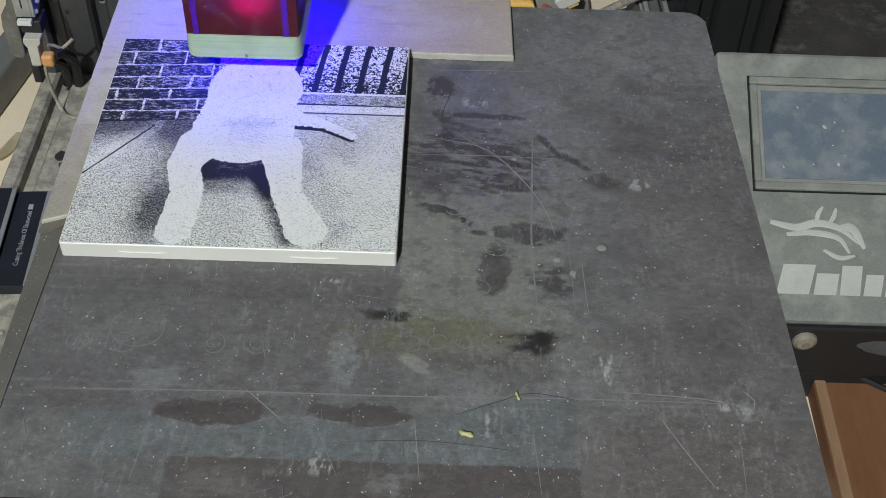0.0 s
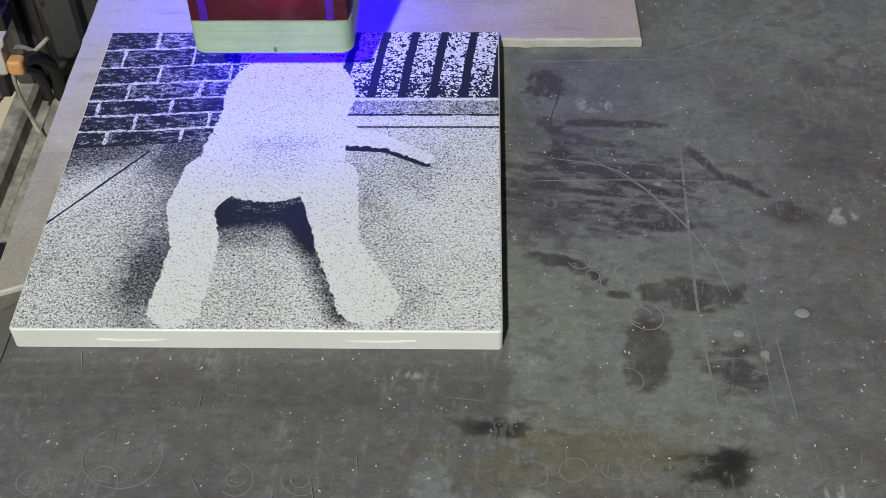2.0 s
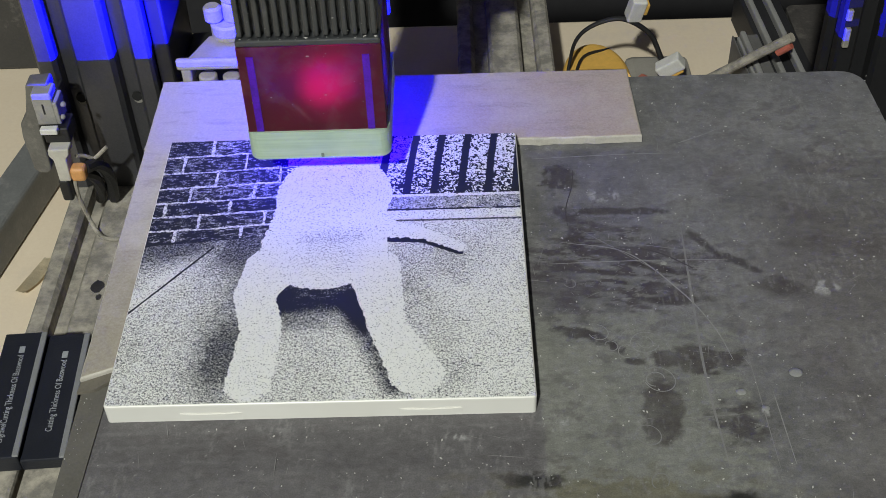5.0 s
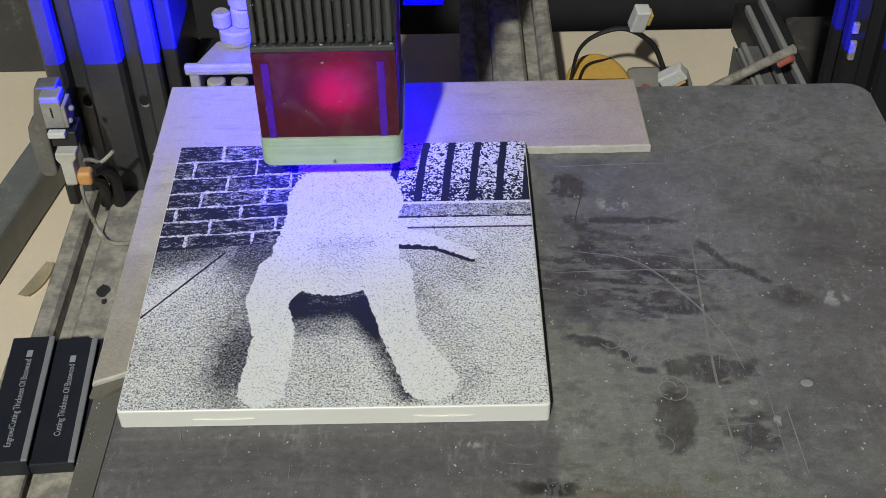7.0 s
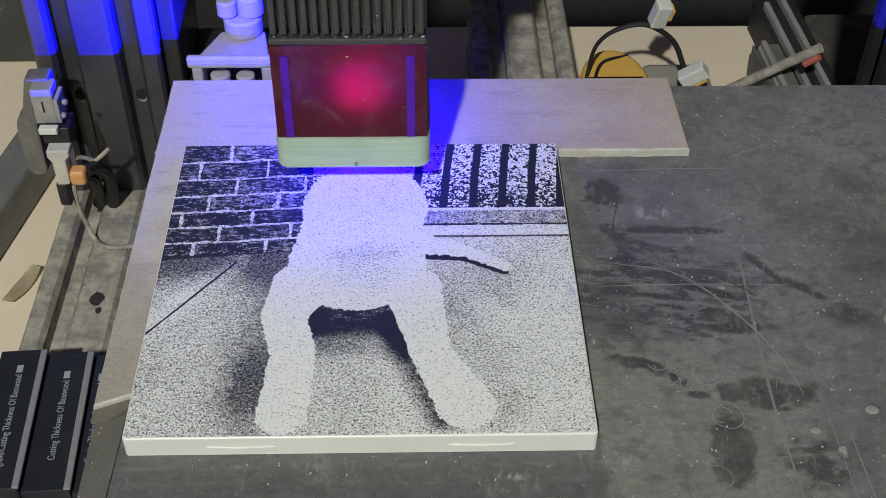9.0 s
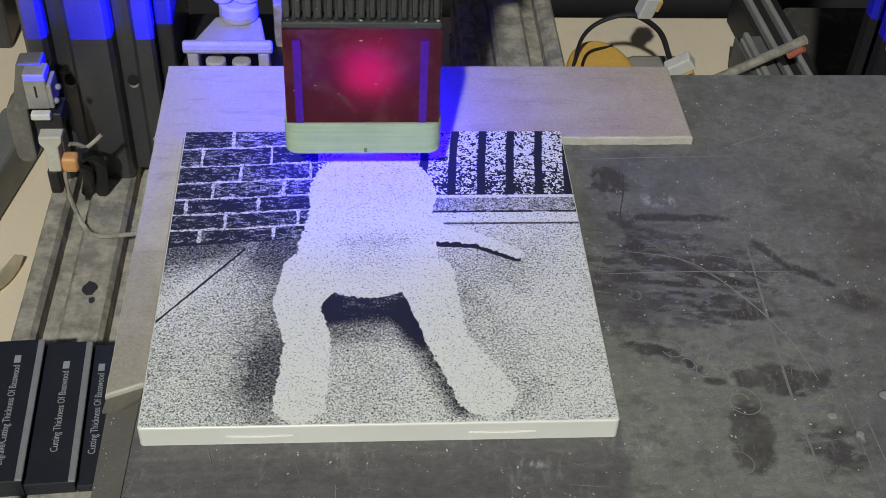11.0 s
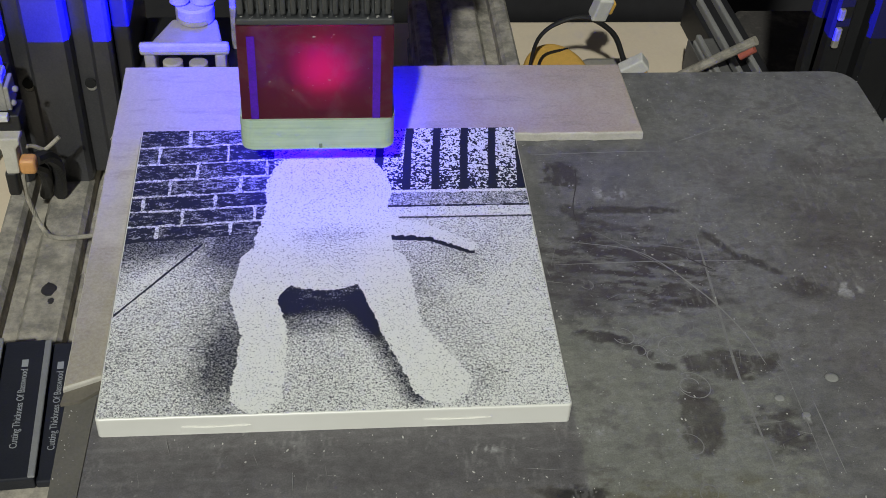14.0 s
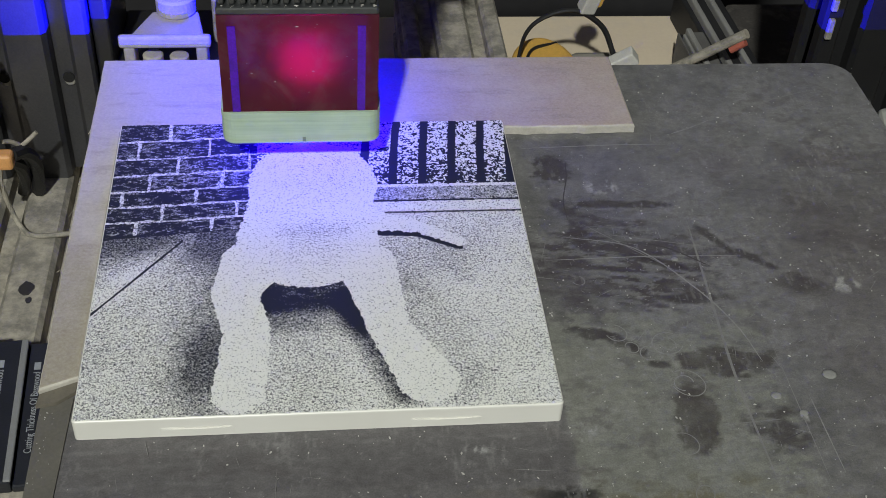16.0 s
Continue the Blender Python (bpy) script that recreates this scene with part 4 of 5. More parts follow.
outline_prism(bm, [(-0.0086, -0.0895), (-0.0042, -0.0895), (-0.0028, -0.03), (-0.0016, 0.0118), (-0.0086, 0.0118)], 0.0002, 0.0005)
bmesh.ops.recalc_face_normals(bm, faces=bm.faces)
part("edge_tape", bm, speckled("grey_brown_tape", (0.10, 0.095, 0.082), (0.16, 0.15, 0.13), 60, 1400, 0.75), sheet, "grey brown tape strip along the edge")

# ---- focus gauge ----
for x0, x1, y0, y1 in ((-0.0530, -0.0360, -0.030, 0.060), (-0.0345, -0.0135, -0.035, 0.061)):
    bm = bmesh.new()
    box(bm, x0, x1, y0, y1, BEAM_Z + 0.0002, -0.0363, 0.0012)
    part("cover_strip", bm, DUSTY_ALU, printer, "dust-covered strip on the beam")

gauge = thing("focus_gauge", "black stepped plastic focus gauge with pale lettering, lying on the beam", "gauge", at=(-0.0372, 0.0620, 0))
gauge.rotation_euler = (0, 0, radians(3.3))
STEPS = ((-0.0128, 0.0, -0.0302), (0.0, 0.0126, -0.0320), (0.0126, 0.0252, -0.0338))
for x0, x1, zt in STEPS:
    bm = bmesh.new()
    box(bm, x0, x1 - 0.0001, -0.0485, 0.0, -0.0362, zt, 0.0005, 2)
    part("step", bm, GAUGE, gauge)
    # the bevel's catch of light, put in as a pale grey strip
    bm = bmesh.new()
    box(bm, x1 - 0.0018, x1 + 0.0001, -0.0482, -0.0003, zt - 0.0006, zt + 0.0003, 0.0004, 2)
    part("rim", bm, plain("lit_grey_rim", (0.24, 0.245, 0.25), 0.5), gauge, "pale rim painted as the step's lit edge")


def words(text, size, m, parent, mat, squeeze=0.62):
    c = bpy.data.curves.new("lettering", "FONT")
    c.body, c.size, c.extrude = text, size, 0.00004
    tmp = new("lettering", c)
    me = bpy.data.meshes.new_from_object(tmp.evaluated_get(bpy.context.evaluated_depsgraph_get()))
    bpy.data.objects.remove(tmp)
    me.materials.clear()
    me.materials.append(mat)
    ob = new("lettering", me)
    ob.parent = parent
    ob.matrix_basis = m @ Matrix.Diagonal((squeeze, 1, 1, 1))
    return ob


for (x0, x1, zt), text, y, ln in zip(STEPS, ("Engrave/Cutting Thickness Of Basswood", "Cutting Thickness Of Basswood", "Cutting Thickness Of Basswood"), (-0.0430, -0.0385, -0.0385), (0.0335, 0.0275, 0.0275)):
    w = words(text, 0.0027, pose((x0 + x1) / 2 + 0.0009, y, zt + 0.0001, 0, 0, 90), gauge, LETTER)
    wide = max(v.co.x for v in w.data.vertices)
    side_shift = -0.0026 if x0 > 0.01 else 0.0009
    w.matrix_basis = pose((x0 + x1) / 2 + side_shift, y, zt + 0.0001, 0, 0, 90) @ Matrix.Diagonal((ln / wide, 1, 1, 1))
    bm = bmesh.new()
    xm = (x0 + x1) / 2 + side_shift - 0.0009
    box(bm, xm - 0.0009, xm + 0.0008, y + ln + 0.0010, y + ln + 0.0036, zt, zt + 0.00012)
    part("lettering", bm, LETTER, gauge)

rnd = random.Random(21)
for k in range(9):
    bm = bmesh.new()
    r = rnd.uniform(0.0008, 0.0026)
    bmesh.ops.create_icosphere(bm, subdivisions=2, radius=r)
    for v in bm.verts:
        v.co *= 1 + 0.35 * noise.noise(v.co * 700 + Vector((k * 9, 0, 0)))
        v.co.z *= 0.55
    ob = part("debris_chip", bm, GUIDE_EDGE if k % 3 else WHITE_PLASTIC)
    ob.matrix_world = pose(rnd.uniform(-0.052, -0.016), rnd.uniform(-0.026, 0.009), -0.0363 + r * 0.4, 0, 0, rnd.uniform(0, 180))
    tagged(ob, "small pale chip of debris on the dusty strip", "debris", "chips on the beam")

# ---- vertical-axis motor bracket beside the upright ----
zm = thing("motor_mount", "dusty off-white motor bracket with coupler and threaded rod", "motor mount")
bm = bmesh.new()
box(bm, -0.0100, 0.0260, 0.1620, 0.1980, -0.0555, -0.0100, 0.002)
part("motor", bm, BLACK_PLASTIC, zm)
bm = bmesh.new()
box(bm, -0.0052, 0.0228, 0.1500, 0.1525, 0.0040, 0.0083, 0.0010, 3)
box(bm, -0.0040, -0.0005, 0.1506, 0.1580, -0.0060, 0.0042, 0.0008)
box(bm, 0.0180, 0.0215, 0.1506, 0.1580, -0.0060, 0.0042, 0.0008)
part("bracket", bm, WHITE_PLASTIC, zm, "off-white plastic bracket")
bm = bmesh.new()
foot = ((-0.0036, 0.1512, 0.0040), (0.0212, 0.1512, 0.0040), (0.0182, 0.1690, 0.0040), (0.0035, 0.1690, 0.0040))
head = ((-0.0034, 0.1514, 0.0062), (0.0210, 0.1514, 0.0062), (0.0180, 0.1688, 0.0062), (0.0037, 0.1688, 0.0062))
low, high = [bm.verts.new(c) for c in foot], [bm.verts.new(c) for c in head]
bm.faces.new(low[::-1])
bm.faces.new(high)
for k in range(4):
    bm.faces.new((low[k], low[(k + 1) % 4], high[(k + 1) % 4], high[k]))
bmesh.ops.bevel(bm, geom=list(bm.edges), offset=0.0008, segments=2, affect="EDGES", profile=0.5)
part("shoulder", bm, WHITE_PLASTIC, zm, "off-white tapering shoulder plate")
for x, y, r, z in ((0.0045, 0.1530, 0.0032, 0.0006), (0.0125, 0.1530, 0.0030, 0.0002)):
    bm = bmesh.new()
    tube(bm, [(x, y, z - 0.006), (x, y, z - 0.0005), (x, y, z)], [r, r, r - 0.0006], 18)
    part("bolt_head", bm, WHITE_PLASTIC, zm, "pale bolt head under the bracket")
for x, y, r, z0, z1 in ((0.0112, 0.1685, 0.0062, 0.0062, 0.0125), (0.0066, 0.1680, 0.0032, 0.0126, 0.0185), (0.0140, 0.1690, 0.0042, 0.0126, 0.0200), (0.0150, 0.1700, 0.0058, 0.0202, 0.0400)):
    bm = bmesh.new()
    tube(bm, [(x, y, z0), (x, y, z0 + 0.0008), (x, y, z1 - 0.0008), (x, y, z1)], [r - 0.0008, r, r, r - 0.0008], 28)
    part("coupler", bm, WHITE_PLASTIC, zm)
bm = bmesh.new()
tube(bm, [(0.0150, 0.170, 0.0402), (0.0150, 0.170, 0.128)], 0.0040, 16)
part("threaded_rod", bm, DUSTY_ALU, zm)
bm = bmesh.new()
box(bm, 0.0215, 0.0300, 0.1760, 0.1820, -0.0450, 0.125, 0.001)
part("post", bm, DUSTY_ALU, zm)

# ---- limit switch on the upright ----
sw = thing("limit_switch", "grey limit switch on bent bracket with cream plug, orange wire", "switch")


def switch_block(name, x0, x1, y0, y1, z0, z1, mat, bev=0.0006, label=""):
    """A block of the switch, in millimetres."""
    q = bmesh.new()
    box(q, x0 / 1000, x1 / 1000, y0 / 1000, y1 / 1000, z0 / 1000, z1 / 1000, bev, 3)
    return part(name, q, mat, sw, label)


bm = bmesh.new()
outline_prism(bm, [(-0.0530, 0.0085), (-0.0455, 0.0090), (-0.0455, -0.0070), (-0.0525, -0.0085), (-0.0530, -0.0275), (-0.0545, -0.0290), (-0.0575, -0.0288),
                   (-0.0590, -0.0270), (-0.0595, -0.0130), (-0.0588, -0.0075), (-0.0560, -0.0040)], -0.1445, -0.1380)
bmesh.ops.recalc_face_normals(bm, faces=bm.faces)
bmesh.ops.bevel(bm, geom=list(bm.edges), offset=0.0007, segments=2, affect="EDGES", profile=0.5)
bmesh.ops.transform(bm, matrix=Matrix(((1, 0, 0, 0), (0, 0, -1, 0), (0, 1, 0, 0), (0, 0, 0, 1))), verts=bm.verts)
part("bracket", bm, speckled("dull_grey_bracket", (0.10, 0.097, 0.088), (0.17, 0.165, 0.148), 120, 1200, 0.6, dust=(0.27, 0.255, 0.22), dust_from=0.56), sw, "bent grey metal bracket")
SWITCH_GREY = speckled("dusty_switch_grey", (0.24, 0.235, 0.22), (0.36, 0.35, 0.325), 160, 1500, 0.6, dust=(0.42, 0.40, 0.36), dust_from=0.55)
switch_block("switch_body", -50.5, -43.8, 133, 140, -4.5, 8.0, SWITCH_GREY)
switch_block("lever", -43.6, -42.2, 132, 140, -3.5, 5.0, SWITCH_GREY, 0.0004)
switch_block("marking", -47.5, -46.9, 132.88, 133.2, 0.0, 4.0, BLACK_PLASTIC, 0.0, "small dark printed bar")
switch_block("circuit_board", -49.0, -40.5, 131, 140, -10.5, -4.7, BLACK_PLASTIC, 0.0005)
switch_block("button", -49.0, -43.2, 128.5, 131.2, -5.4, -3.2, plain("white_button", (0.66, 0.66, 0.62), 0.5), 0.0004, "white switch button")
for x, z in ((-0.0398, 0.0035), (-0.0412, -0.0015)):
    bm = bmesh.new()
    bmesh.ops.create_uvsphere(bm, u_segments=14, v_segments=8, radius=0.0010, matrix=pose(x - 0.0006, 0.1335, z))
    part("knob", bm, SWITCH_GREY, sw, smooth=True)
bm = bmesh.new()
outline_prism(bm, [(-0.0478, -0.0105), (-0.0408, -0.0105), (-0.0410, -0.0128), (-0.0424, -0.0145), (-0.0428, -0.0240), (-0.0468, -0.0240), (-0.0468, -0.0150), (-0.0480, -0.0130)], -0.1330, -0.1270)
bmesh.ops.recalc_face_normals(bm, faces=bm.faces)
bmesh.ops.bevel(bm, geom=list(bm.edges), offset=0.0005, segments=2, affect="EDGES", profile=0.5)
bmesh.ops.transform(bm, matrix=Matrix(((1, 0, 0, 0), (0, 0, -1, 0), (0, 1, 0, 0), (0, 0, 0, 1))), verts=bm.verts)
part("plug", bm, speckled("dusty_cream_plug", (0.46, 0.44, 0.38), (0.60, 0.58, 0.51), 160, 1500, 0.6), sw, "cream connector plug")
switch_block("wire_boot", -47.6, -43.8, 127, 131.5, -33.0, -23.8, BLACK_PLASTIC, 0.0010)
switch_block("wire_end", -42.8, -37.6, 127, 132, -24.8, -19.2, plain("orange_plastic", (0.66, 0.33, 0.12), 0.5), 0.0014, "orange wire end")
switch_block("arm", -52.0, -46.5, 140, 155.3, -14.0, -1.0, BLACK_ALU, 0.0008)
for pts, r, mat in ((((-0.0425, 0.130, -0.0240), (-0.0435, 0.131, -0.0340), (-0.0425, 0.132, -0.0450), (-0.0395, 0.1285, -0.0490), (-0.0350, 0.1250, -0.0490), (-0.0260, 0.1255, -0.0490), (-0.0150, 0.1270, -0.0480)), 0.0008, DUSTY_ALU),
                    (((-0.0405, 0.132, -0.0170), (-0.0388, 0.134, -0.0185), (-0.0365, 0.136, -0.0215)), 0.0007, DUSTY_ALU),
                    (((-0.0375, 0.136, -0.0225), (-0.0345, 0.136, -0.0200), (-0.0312, 0.137, -0.0172)), 0.0007, DUSTY_ALU),
                    (((-0.0385, 0.131, -0.0215), (-0.0360, 0.136, -0.0240), (-0.0350, 0.142, -0.0330), (-0.0370, 0.147, -0.0485)), 0.0022, BLACK_PLASTIC),
                    (((-0.0400, 0.131, -0.0230), (-0.0385, 0.137, -0.0300), (-0.0395, 0.143, -0.0400), (-0.0420, 0.147, -0.0485)), 0.0020, BLACK_PLASTIC)):
    bm = bmesh.new()
    tube(bm, curve_points(pts), r, 8)
    part("wire", bm, mat, sw)

for x in (-0.0440, -0.0240):
    bm = bmesh.new()
    tube(bm, [(x + 0.0002, 0.1618, -0.0147), (x + 0.0002, 0.1609, -0.0147), (x + 0.0002, 0.1606, -0.0147)], [0.0016, 0.0016, 0.0012], 18)
    part("slot_screw", bm, plain("pale_screw", (0.30, 0.29, 0.26), 0.45), printer, "pale worn screw deep in the slot")
    bm = bmesh.new()
    tube(bm, [(x, 0.1612, -0.0131), (x, 0.1604, -0.0131)], 0.0018, 16)
    part("screw_socket", bm, SOOT, printer, "dark socket of the slot screw")

# ---- control panel beside the sheet ----
panel = thing("control_panel", "dusty grey control panel with blue screen and pale logo shapes", "control panel")
PANEL_GREY = speckled("dusty_dark_panel", (0.15, 0.157, 0.146), (0.25, 0.256, 0.238), 30, 900, 0.7, dust=(0.32, 0.32, 0.29), dust_from=0.48)
PM = pose(0.2322, 0.138, -0.0130, 25, 0, 0)


def on_panel(name, u0, u1, v0, v1, h0, h1, mat, bev=0.0004, label=""):
    """A block on the panel: millimetres from its far corner, across and down the slope."""
    q = bmesh.new()
    box(q, u0 / 1000, u1 / 1000, -v1 / 1000, -v0 / 1000, h0 / 1000, h1 / 1000, bev, 2)
    ob = part(name, q, mat, panel, label)
    ob.matrix_world = PM
    return ob


on_panel("housing", 0, 104, 0, 114, -6, 0, PANEL_GREY, 0.0018)
BEZEL = speckled("dusty_grey_bezel", (0.17, 0.172, 0.158), (0.26, 0.262, 0.24), 40, 900, 0.65, dust=(0.31, 0.31, 0.28), dust_from=0.5)
on_panel("bezel_gap", 11.9, 92.6, 11.2, 61.5, 0.0, 0.15, SOOT, 0.0, "dark gap round the bezel")
on_panel("bezel", 12.5, 92, 12, 15.5, 0.16, 2.0, BEZEL, 0.0007)
on_panel("bezel", 12.5, 92, 57.5, 61, 0.16, 2.0, BEZEL, 0.0007)
on_panel("bezel", 12.5, 15.5, 15.5, 57.5, 0.16, 2.0, BEZEL, 0.0007)
on_panel("bezel", 89, 92, 15.5, 57.5, 0.16, 2.0, BEZEL, 0.0007)
on_panel("screen_gasket", 15.5, 89, 15.5, 57.5, 0.16, 0.5, speckled("grey_gasket", (0.20, 0.20, 0.185), (0.30, 0.30, 0.27), 60, 900, 0.8))
on_panel("screen", 17, 87, 18, 56, 0.5, 1.0, speckled("dusty_blue_screen", (0.105, 0.135, 0.185), (0.165, 0.195, 0.235), 30, 700, 0.38, dust=(0.235, 0.255, 0.265), dust_from=0.48), 0.0003, "dusty blue display glass")
INK = speckled("pale_panel_ink", (0.42, 0.425, 0.39), (0.54, 0.545, 0.51), 90, 1200, 0.7)
for u, wd in ((18.5, 12.5), (32.8, 8.6), (42.8, 7.8), (51.8, 6.8), (60, 6)):
    q = bmesh.new()
    sl = 3.6 if u < 20 else 2.0
    hgt = 12.0 if u < 20 or u == 42.8 else 8.6
    outline_prism(q, [(u / 1000, -0.1032), ((u + wd) / 1000, -0.1032), ((u + wd + sl) / 1000, -0.1032 + hgt / 1000), ((u + sl) / 1000, -0.1032 + hgt / 1000)], 0.0001, 0.0003)
    part("lettering", q, INK, panel).matrix_world = PM
for ctrl, r0 in ((((18, -74), (28, -76), (36, -74), (45, -76), (52, -82)), 1.6), (((24, -79), (34, -78), (44, -80), (48, -86)), 1.3),
                 (((36, -74), (37, -70), (39, -67)), 0.9), (((41, -74), (43, -71), (44, -67.5)), 0.9), (((44, -76), (50, -76), (54, -84)), 1.8), (((38, -85), (44, -88), (50, -87)), 1.0)):
    q = bmesh.new()
    pts = curve_points([(a / 1000, b / 1000, 0.0002) for a, b in ctrl])
    tube(q, pts, [r0 / 1000 * (0.25 + 0.75 * math.sin(math.pi * min(1, 0.15 + 0.85 * i / len(pts)))) for i in range(len(pts))], 8)
    bmesh.ops.transform(q, matrix=Matrix.Diagonal((1, 1, 0.15, 1)), verts=q.verts)
    part("emblem", q, INK, panel).matrix_world = PM
q = bmesh.new()
box(q, 0.2325, 0.336, 0.0335, 0.0375, -0.0918, -0.0640, 0.001)
part("front_face", q, BLACK_PLASTIC, panel, "black front face")
q = bmesh.new()
box(q, 0.2350, 0.335, 0.0375, 0.1350, -0.1121, -0.0680, 0.001)
part("base", q, BLACK_PLASTIC, panel)
PANEL_SCALE = 0.95
panel.scale = (PANEL_SCALE,) * 3
panel.location = (0.00607, -0.01343, 0.01451)
q = bmesh.new()
tube(q, [(0.2630, 0.0335, -0.0708), (0.2630, 0.0325, -0.0708), (0.2630, 0.0316, -0.0708)], [0.0048, 0.0045, 0.0030], 24)
part("screw", q, plain("worn_brass_screw", (0.50, 0.47, 0.38), 0.35, 0.6), panel, "pale metal screw head")
q = bmesh.new()
tube(q, [(0.2634, 0.0318, -0.0716), (0.2634, 0.0314, -0.0716)], 0.0017, 14)
part("screw_socket", q, plain("tarnished_socket", (0.20, 0.19, 0.15), 0.5), panel, "tarnished socket of the screw")
q = bmesh.new()
outline_prism(q, [(0.2990 + 0.0150 * math.cos(a) * (1 + 0.08 * math.sin(5 * a)), -0.0735 + 0.0042 * math.sin(a) * (1 + 0.2 * math.sin(3 * a))) for a in (radians(12 * k) for k in range(30))], -0.0335, -0.0333)
bmesh.ops.transform(q, matrix=Matrix(((1, 0, 0, 0), (0, 0, -1, 0), (0, 1, 0, 0), (0, 0, 0, 1))), verts=q.verts)
bmesh.ops.recalc_face_normals(q, faces=q.faces)
part("worn_patch", q, speckled("grey_scuff", (0.05, 0.052, 0.055), (0.10, 0.102, 0.105), 120, 1200, 0.7), panel, "grey scuffed patch")

rnd = random.Random(41)
for k in range(16):
    q = bmesh.new()
    w = rnd.uniform(0.25, 0.8) * (1.8 if k < 3 else 1)
    u, v = (rnd.uniform(19, 60), rnd.uniform(20, 55)) if k % 3 else (rnd.uniform(1, 60), rnd.uniform(2, 100))
    h = 1.0 if k % 3 else 0.0
    bmesh.ops.create_icosphere(q, subdivisions=1, radius=w / 1000, matrix=pose(u / 1000, -v / 1000, h / 1000 + 0.0001, 0, 0, rnd.uniform(0, 180)) @ Matrix.Diagonal((rnd.uniform(0.6, 1.4), 0.6, 0.3, 1)))
    part("dust_fleck", q, INK, panel).matrix_world = PM

# ---- things on the desk behind and beside ----
offcut = thing("aluminium_profile", "dark slotted aluminium profile with pale ridges lying on the desk", "profile")
# one profile in split tones: shaded grooves black, lit ridges pale grey
PROFILE = speckled("shaded_profile_groove", (0.012, 0.012, 0.014), (0.028, 0.028, 0.030), 45, 1200, 0.6)
RIDGE = speckled("lit_grey_ridge", (0.24, 0.235, 0.225), (0.36, 0.355, 0.34), 60, 1200, 0.55, dust=(0.42, 0.41, 0.38), dust_from=0.6)
WEB = speckled("dusty_grey_web", (0.10, 0.098, 0.094), (0.17, 0.165, 0.158), 60, 1200, 0.7)
PROFILE_AT = pose(0.2340, 0.2600, DESK_Z, 0, 0, 3.0)


def on_profile(name, x0, x1, y0, y1, z0, z1, mat, bev=0.0006, label=""):
    """A length of the profile, in millimetres from its middle."""
    q = bmesh.new()
    box(q, x0 / 1000, x1 / 1000, y0 / 1000, y1 / 1000, z0 / 1000, z1 / 1000, bev, 2)
    ob = part(name, q, mat, offcut, label)
    ob.matrix_world = PROFILE_AT
    return ob


on_profile("bar", -5.0, 14.0, -56, 64, 0, 16.5, PROFILE)
on_profile("bar", -15.0, -5.2, -56, 26, 0, 15.5, PROFILE)
on_profile("web", -9.0, -4.0, -55.8, 24, 15.0, 17.6, WEB, 0.0004)
on_profile("web", -15.6, -14.8, -55.8, 25, 1.0, 17.0, WEB, 0.0004)
for x, y in ((-12.6, 24), (-2.6, 56), (5.8, 63.5)):
    on_profile("ridge", x, x + 2.6, -56, y, 15.2, 20.0, RIDGE, 0.0008, "pale ridge with its lit tone in the colour")
on_profile("ridge", -14.2, -12.8, -55.5, 22, 15.2, 18.2, RIDGE, 0.0006)
mat_pad = thing("dusty_pad", "dark brown dusty pad lying on the desk", "pad")
bm = bmesh.new()
outline_prism(bm, rounded_rect(0.2520, 0.420, 0.2110, 0.3265, 0.004), DESK_Z, DESK_Z + 0.006)
bmesh.ops.recalc_face_normals(bm, faces=bm.faces)
part("pad", bm, speckled("brown_black_felt", (0.030, 0.027, 0.026), (0.075, 0.068, 0.062), 45, 700, 0.9, dust=(0.14, 0.128, 0.112), dust_from=0.52), mat_pad)
YELLOW = plain("yellow_plastic", (0.78, 0.46, 0.10), 0.5)
tool = thing("cutting_pliers", "yellow and grey hand tool with red grips", "tool")
bm = bmesh.new()
outline_prism(bm, [(0.136 + 0.030 * (1 - math.cos(a)) / 2, 0.246 + 0.026 * math.sin(a)) for a in (math.pi * k / 40 for k in range(41))], DESK_Z, DESK_Z + 0.024)
bmesh.ops.recalc_face_normals(bm, faces=bm.faces)
rim = [e for e in bm.edges if all(v.co.z > DESK_Z + 0.02 for v in e.verts)]
bmesh.ops.bevel(bm, geom=rim, offset=0.0035, segments=4, affect="EDGES", profile=0.5)
part("body", bm, YELLOW, tool)
bm = bmesh.new()
box(bm, 0.166, 0.196, 0.252, 0.276, DESK_Z, DESK_Z + 0.014, 0.004)
part("jaw", bm, speckled("greige_metal", (0.27, 0.255, 0.22), (0.36, 0.34, 0.30), 90, 1200, 0.55), tool)
bm = bmesh.new()
tube(bm, curve_points([(0.170, 0.250, DESK_Z + 0.016), (0.185, 0.238, DESK_Z + 0.014), (0.200, 0.226, DESK_Z + 0.010)]), 0.0045, 10)
part("grip", bm, plain("faded_red_grip", (0.42, 0.13, 0.09), 0.5), tool)
bm = bmesh.new()
tube(bm, curve_points([(0.140, 0.240, DESK_Z + 0.0245), (0.146, 0.258, DESK_Z + 0.0250), (0.158, 0.266, DESK_Z + 0.0235)]), 0.0007, 8)
part("spring_wire", bm, BLACK_PLASTIC, tool)
cord = thing("cable_loop", "black looped cable with white connectors", "cable")
bm = bmesh.new()
pts = curve_points([(0.134, 0.240, DESK_Z + 0.004), (0.1385, 0.248, -0.066), (0.1415, 0.250, -0.053), (0.149, 0.250, -0.0455), (0.1605, 0.250, -0.0430), (0.172, 0.250, -0.050), (0.1775, 0.249, -0.060), (0.1800, 0.246, -0.069), (0.1770, 0.245, -0.082), (0.1760, 0.252, DESK_Z + 0.0014)])
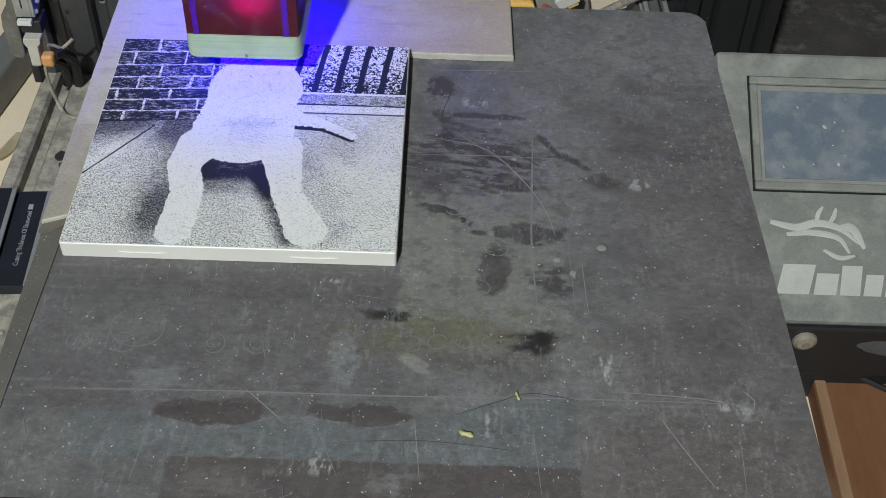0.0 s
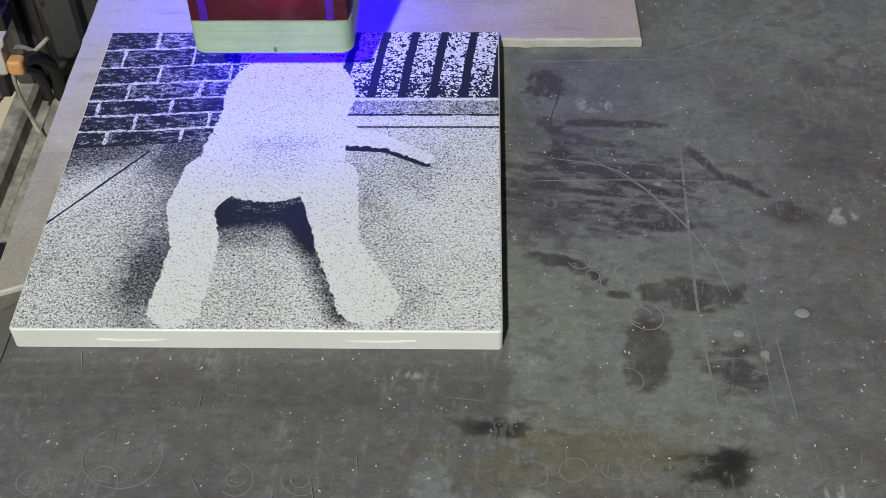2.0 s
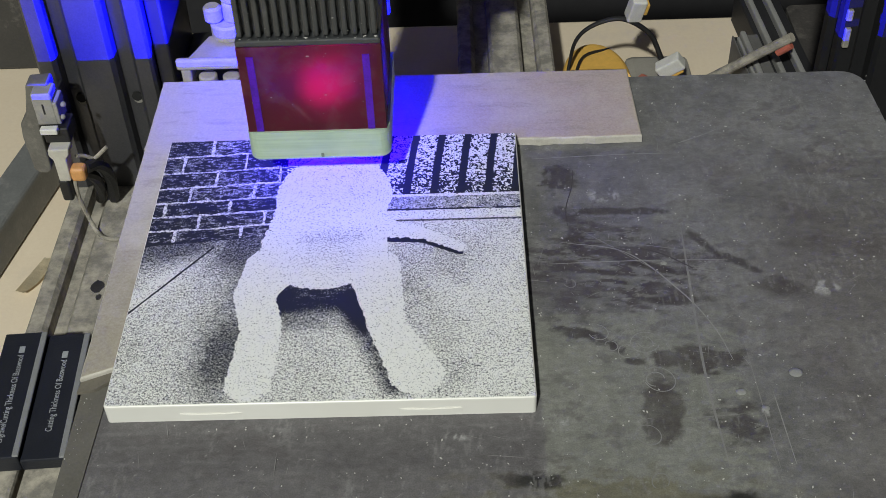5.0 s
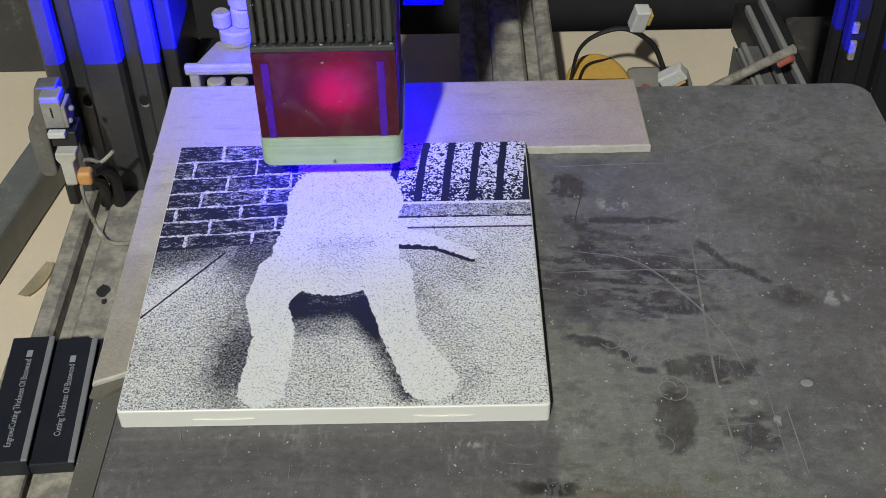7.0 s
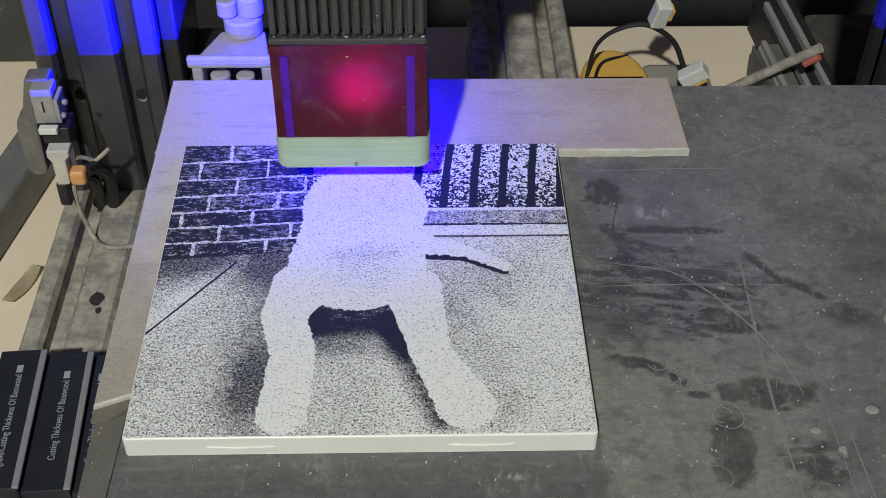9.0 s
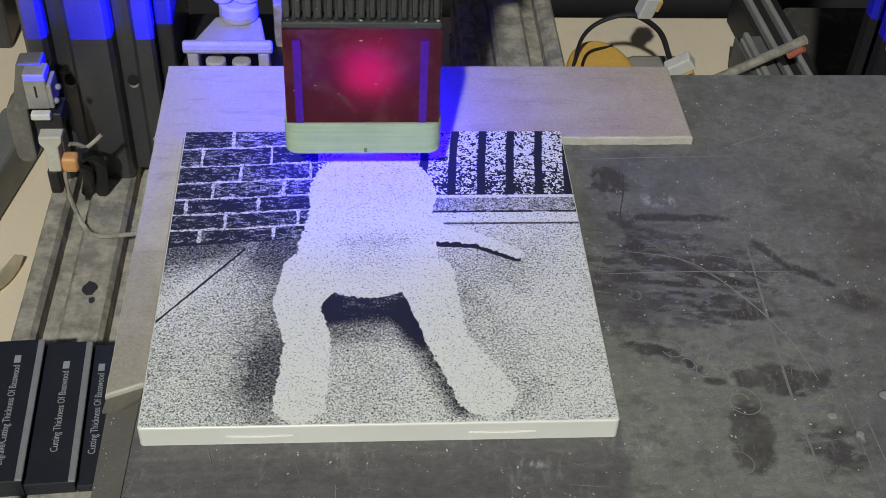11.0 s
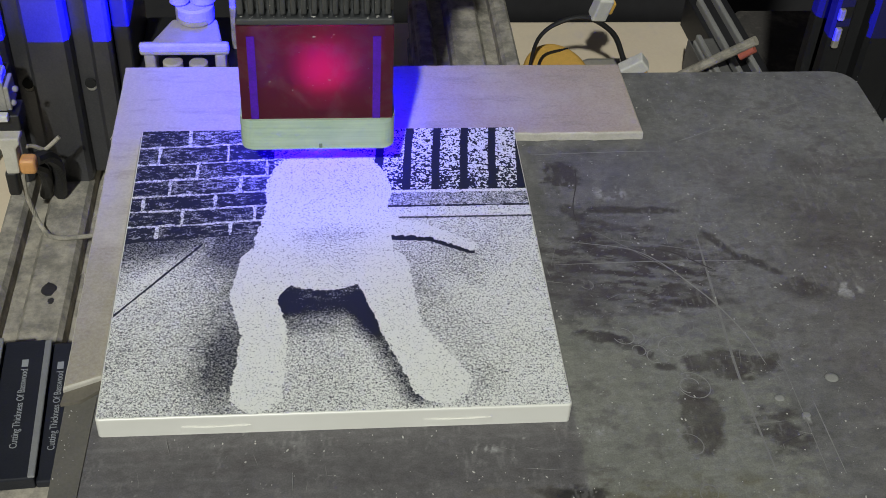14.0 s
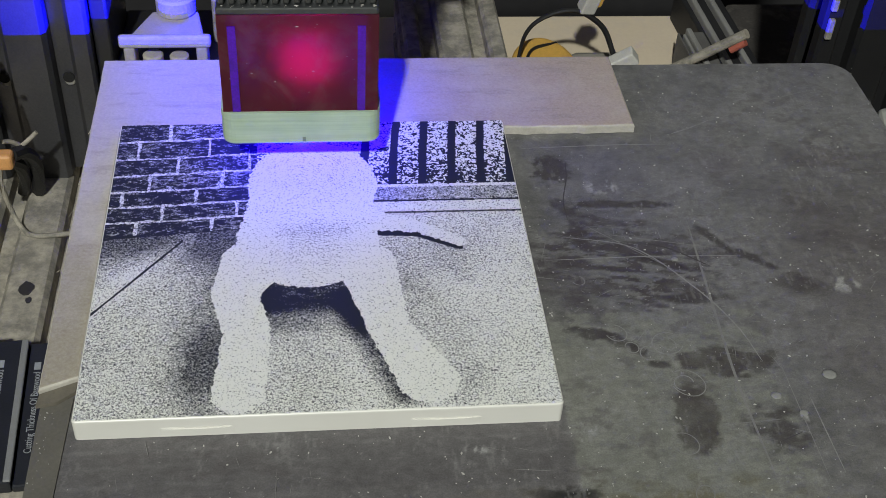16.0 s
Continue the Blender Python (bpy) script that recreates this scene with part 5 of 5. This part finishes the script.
tube(bm, pts, [0.0006 + 0.0006 * min(1, i / (0.5 * len(pts))) for i in range(len(pts))], 8)
part("cable", bm, BLACK_PLASTIC, cord)
for m in (pose(0.1660, 0.250, -0.0380, 15, 8, 10), pose(0.1815, 0.2420, -0.0620, 10, 52, 0)):
    bm = bmesh.new()
    box(bm, -0.0032, 0.0032, -0.003, 0.003, -0.0058, 0.0058, 0.0007)
    ob = part("connector", bm, plain("white_connector", (0.70, 0.69, 0.64), 0.45), cord, "white plastic connector")
    ob.matrix_world = m
    bm = bmesh.new()
    box(bm, 0.0032, 0.0048, -0.0025, 0.0025, -0.0020, 0.004, 0.0005)
    part("clip", bm, YELLOW, cord).matrix_world = m
pen = thing("screwdriver", "slim grey screwdriver with red band leaning on the profile", "screwdriver")
bm = bmesh.new()
tube(bm, [(0.196, 0.262, DESK_Z + 0.004), (0.232, 0.243, -0.0500)], 0.0021, 12)
part("shaft", bm, DUSTY_ALU, pen)
bm = bmesh.new()
tube(bm, [(0.2275, 0.2450, -0.0592), (0.2322, 0.2427, -0.0540)], 0.0016, 12)
part("band", bm, plain("red_band", (0.46, 0.13, 0.09), 0.5), pen)
board = thing("wooden_board", "reddish brown wooden board lying on the desk", "board")
# plank widened to the left, its brown standing in for shade on the desk
bm = bmesh.new()
box(bm, 0.2670, 0.45, -0.40, 0.0330, DESK_Z, DESK_Z + 0.010, 0.001)
part("plank", bm, wood_material("red_brown_wood", (0.15, 0.065, 0.030), (0.24, 0.110, 0.050), 30, (6, 1, 6)), board)
bm = bmesh.new()
box(bm, 0.2672, 0.2715, -0.40, 0.0328, DESK_Z + 0.0098, DESK_Z + 0.0112, 0.0005)
part("rim", bm, wood_material("pale_worn_wood", (0.26, 0.15, 0.085), (0.36, 0.23, 0.14), 30, (6, 1, 6)), board, "paler worn edge strip")
cable2 = thing("black_cable", "thin black cable across the desk and board", "cable")
bm = bmesh.new()
tube(bm, curve_points([(0.268, 0.0320, DESK_Z + 0.004), (0.2745, 0.0290, DESK_Z + 0.0125), (0.300, 0.0150, DESK_Z + 0.0118), (0.360, -0.012, DESK_Z + 0.0118)]), 0.0011, 8)
part("cable", bm, BLACK_PLASTIC, cable2)
rail = thing("flat_rail", "flat dusty grey metal rail lying on the desk", "rail")
bm = bmesh.new()
box(bm, -0.0075, 0.0075, -0.120, 0.030, 0, 0.018, 0.002, 3)
part("rail", bm, speckled("dusty_grey_rail", (0.13, 0.135, 0.135), (0.20, 0.205, 0.20), 60, 900, 0.6, dust=(0.28, 0.275, 0.26), dust_from=0.55), rail).matrix_world = pose(-0.0905, 0.200, DESK_Z, 0, 0, -11)
supply = thing("power_supply", "dark grey metal power supply box on the desk", "power supply")
bm = bmesh.new()
box(bm, -0.260, -0.105, 0.298, 0.326, DESK_Z, -0.030, 0.002)
part("case", bm, speckled("dark_sheet_metal", (0.03, 0.03, 0.03), (0.06, 0.058, 0.055), 40, 900, 0.5, dust=(0.2, 0.19, 0.17), dust_from=0.58), supply)
leaf = thing("paper_scrap", "curled cream paper scrap on the desk", "paper scrap")
bm = bmesh.new()
vs = []
for i in range(7):
    for j in range(3):
        u = i / 6 - 0.5
        vs.append(bm.verts.new((u * 0.020, (j - 1) * 0.003 * (1 - 1.6 * u * u), 0.0015 + 0.006 * u * u)))
for i in range(6):
    for j in range(2):
        bm.faces.new((vs[i * 3 + j], vs[i * 3 + j + 3], vs[i * 3 + j + 4], vs[i * 3 + j + 1]))
bmesh.ops.solidify(bm, geom=bm.faces[:], thickness=0.0003)
ob = part("scrap", bm, plain("cream_paper", (0.62, 0.55, 0.40), 0.8), leaf)
ob.matrix_world = pose(-0.078, 0.150, DESK_Z, 0, 0, 70)
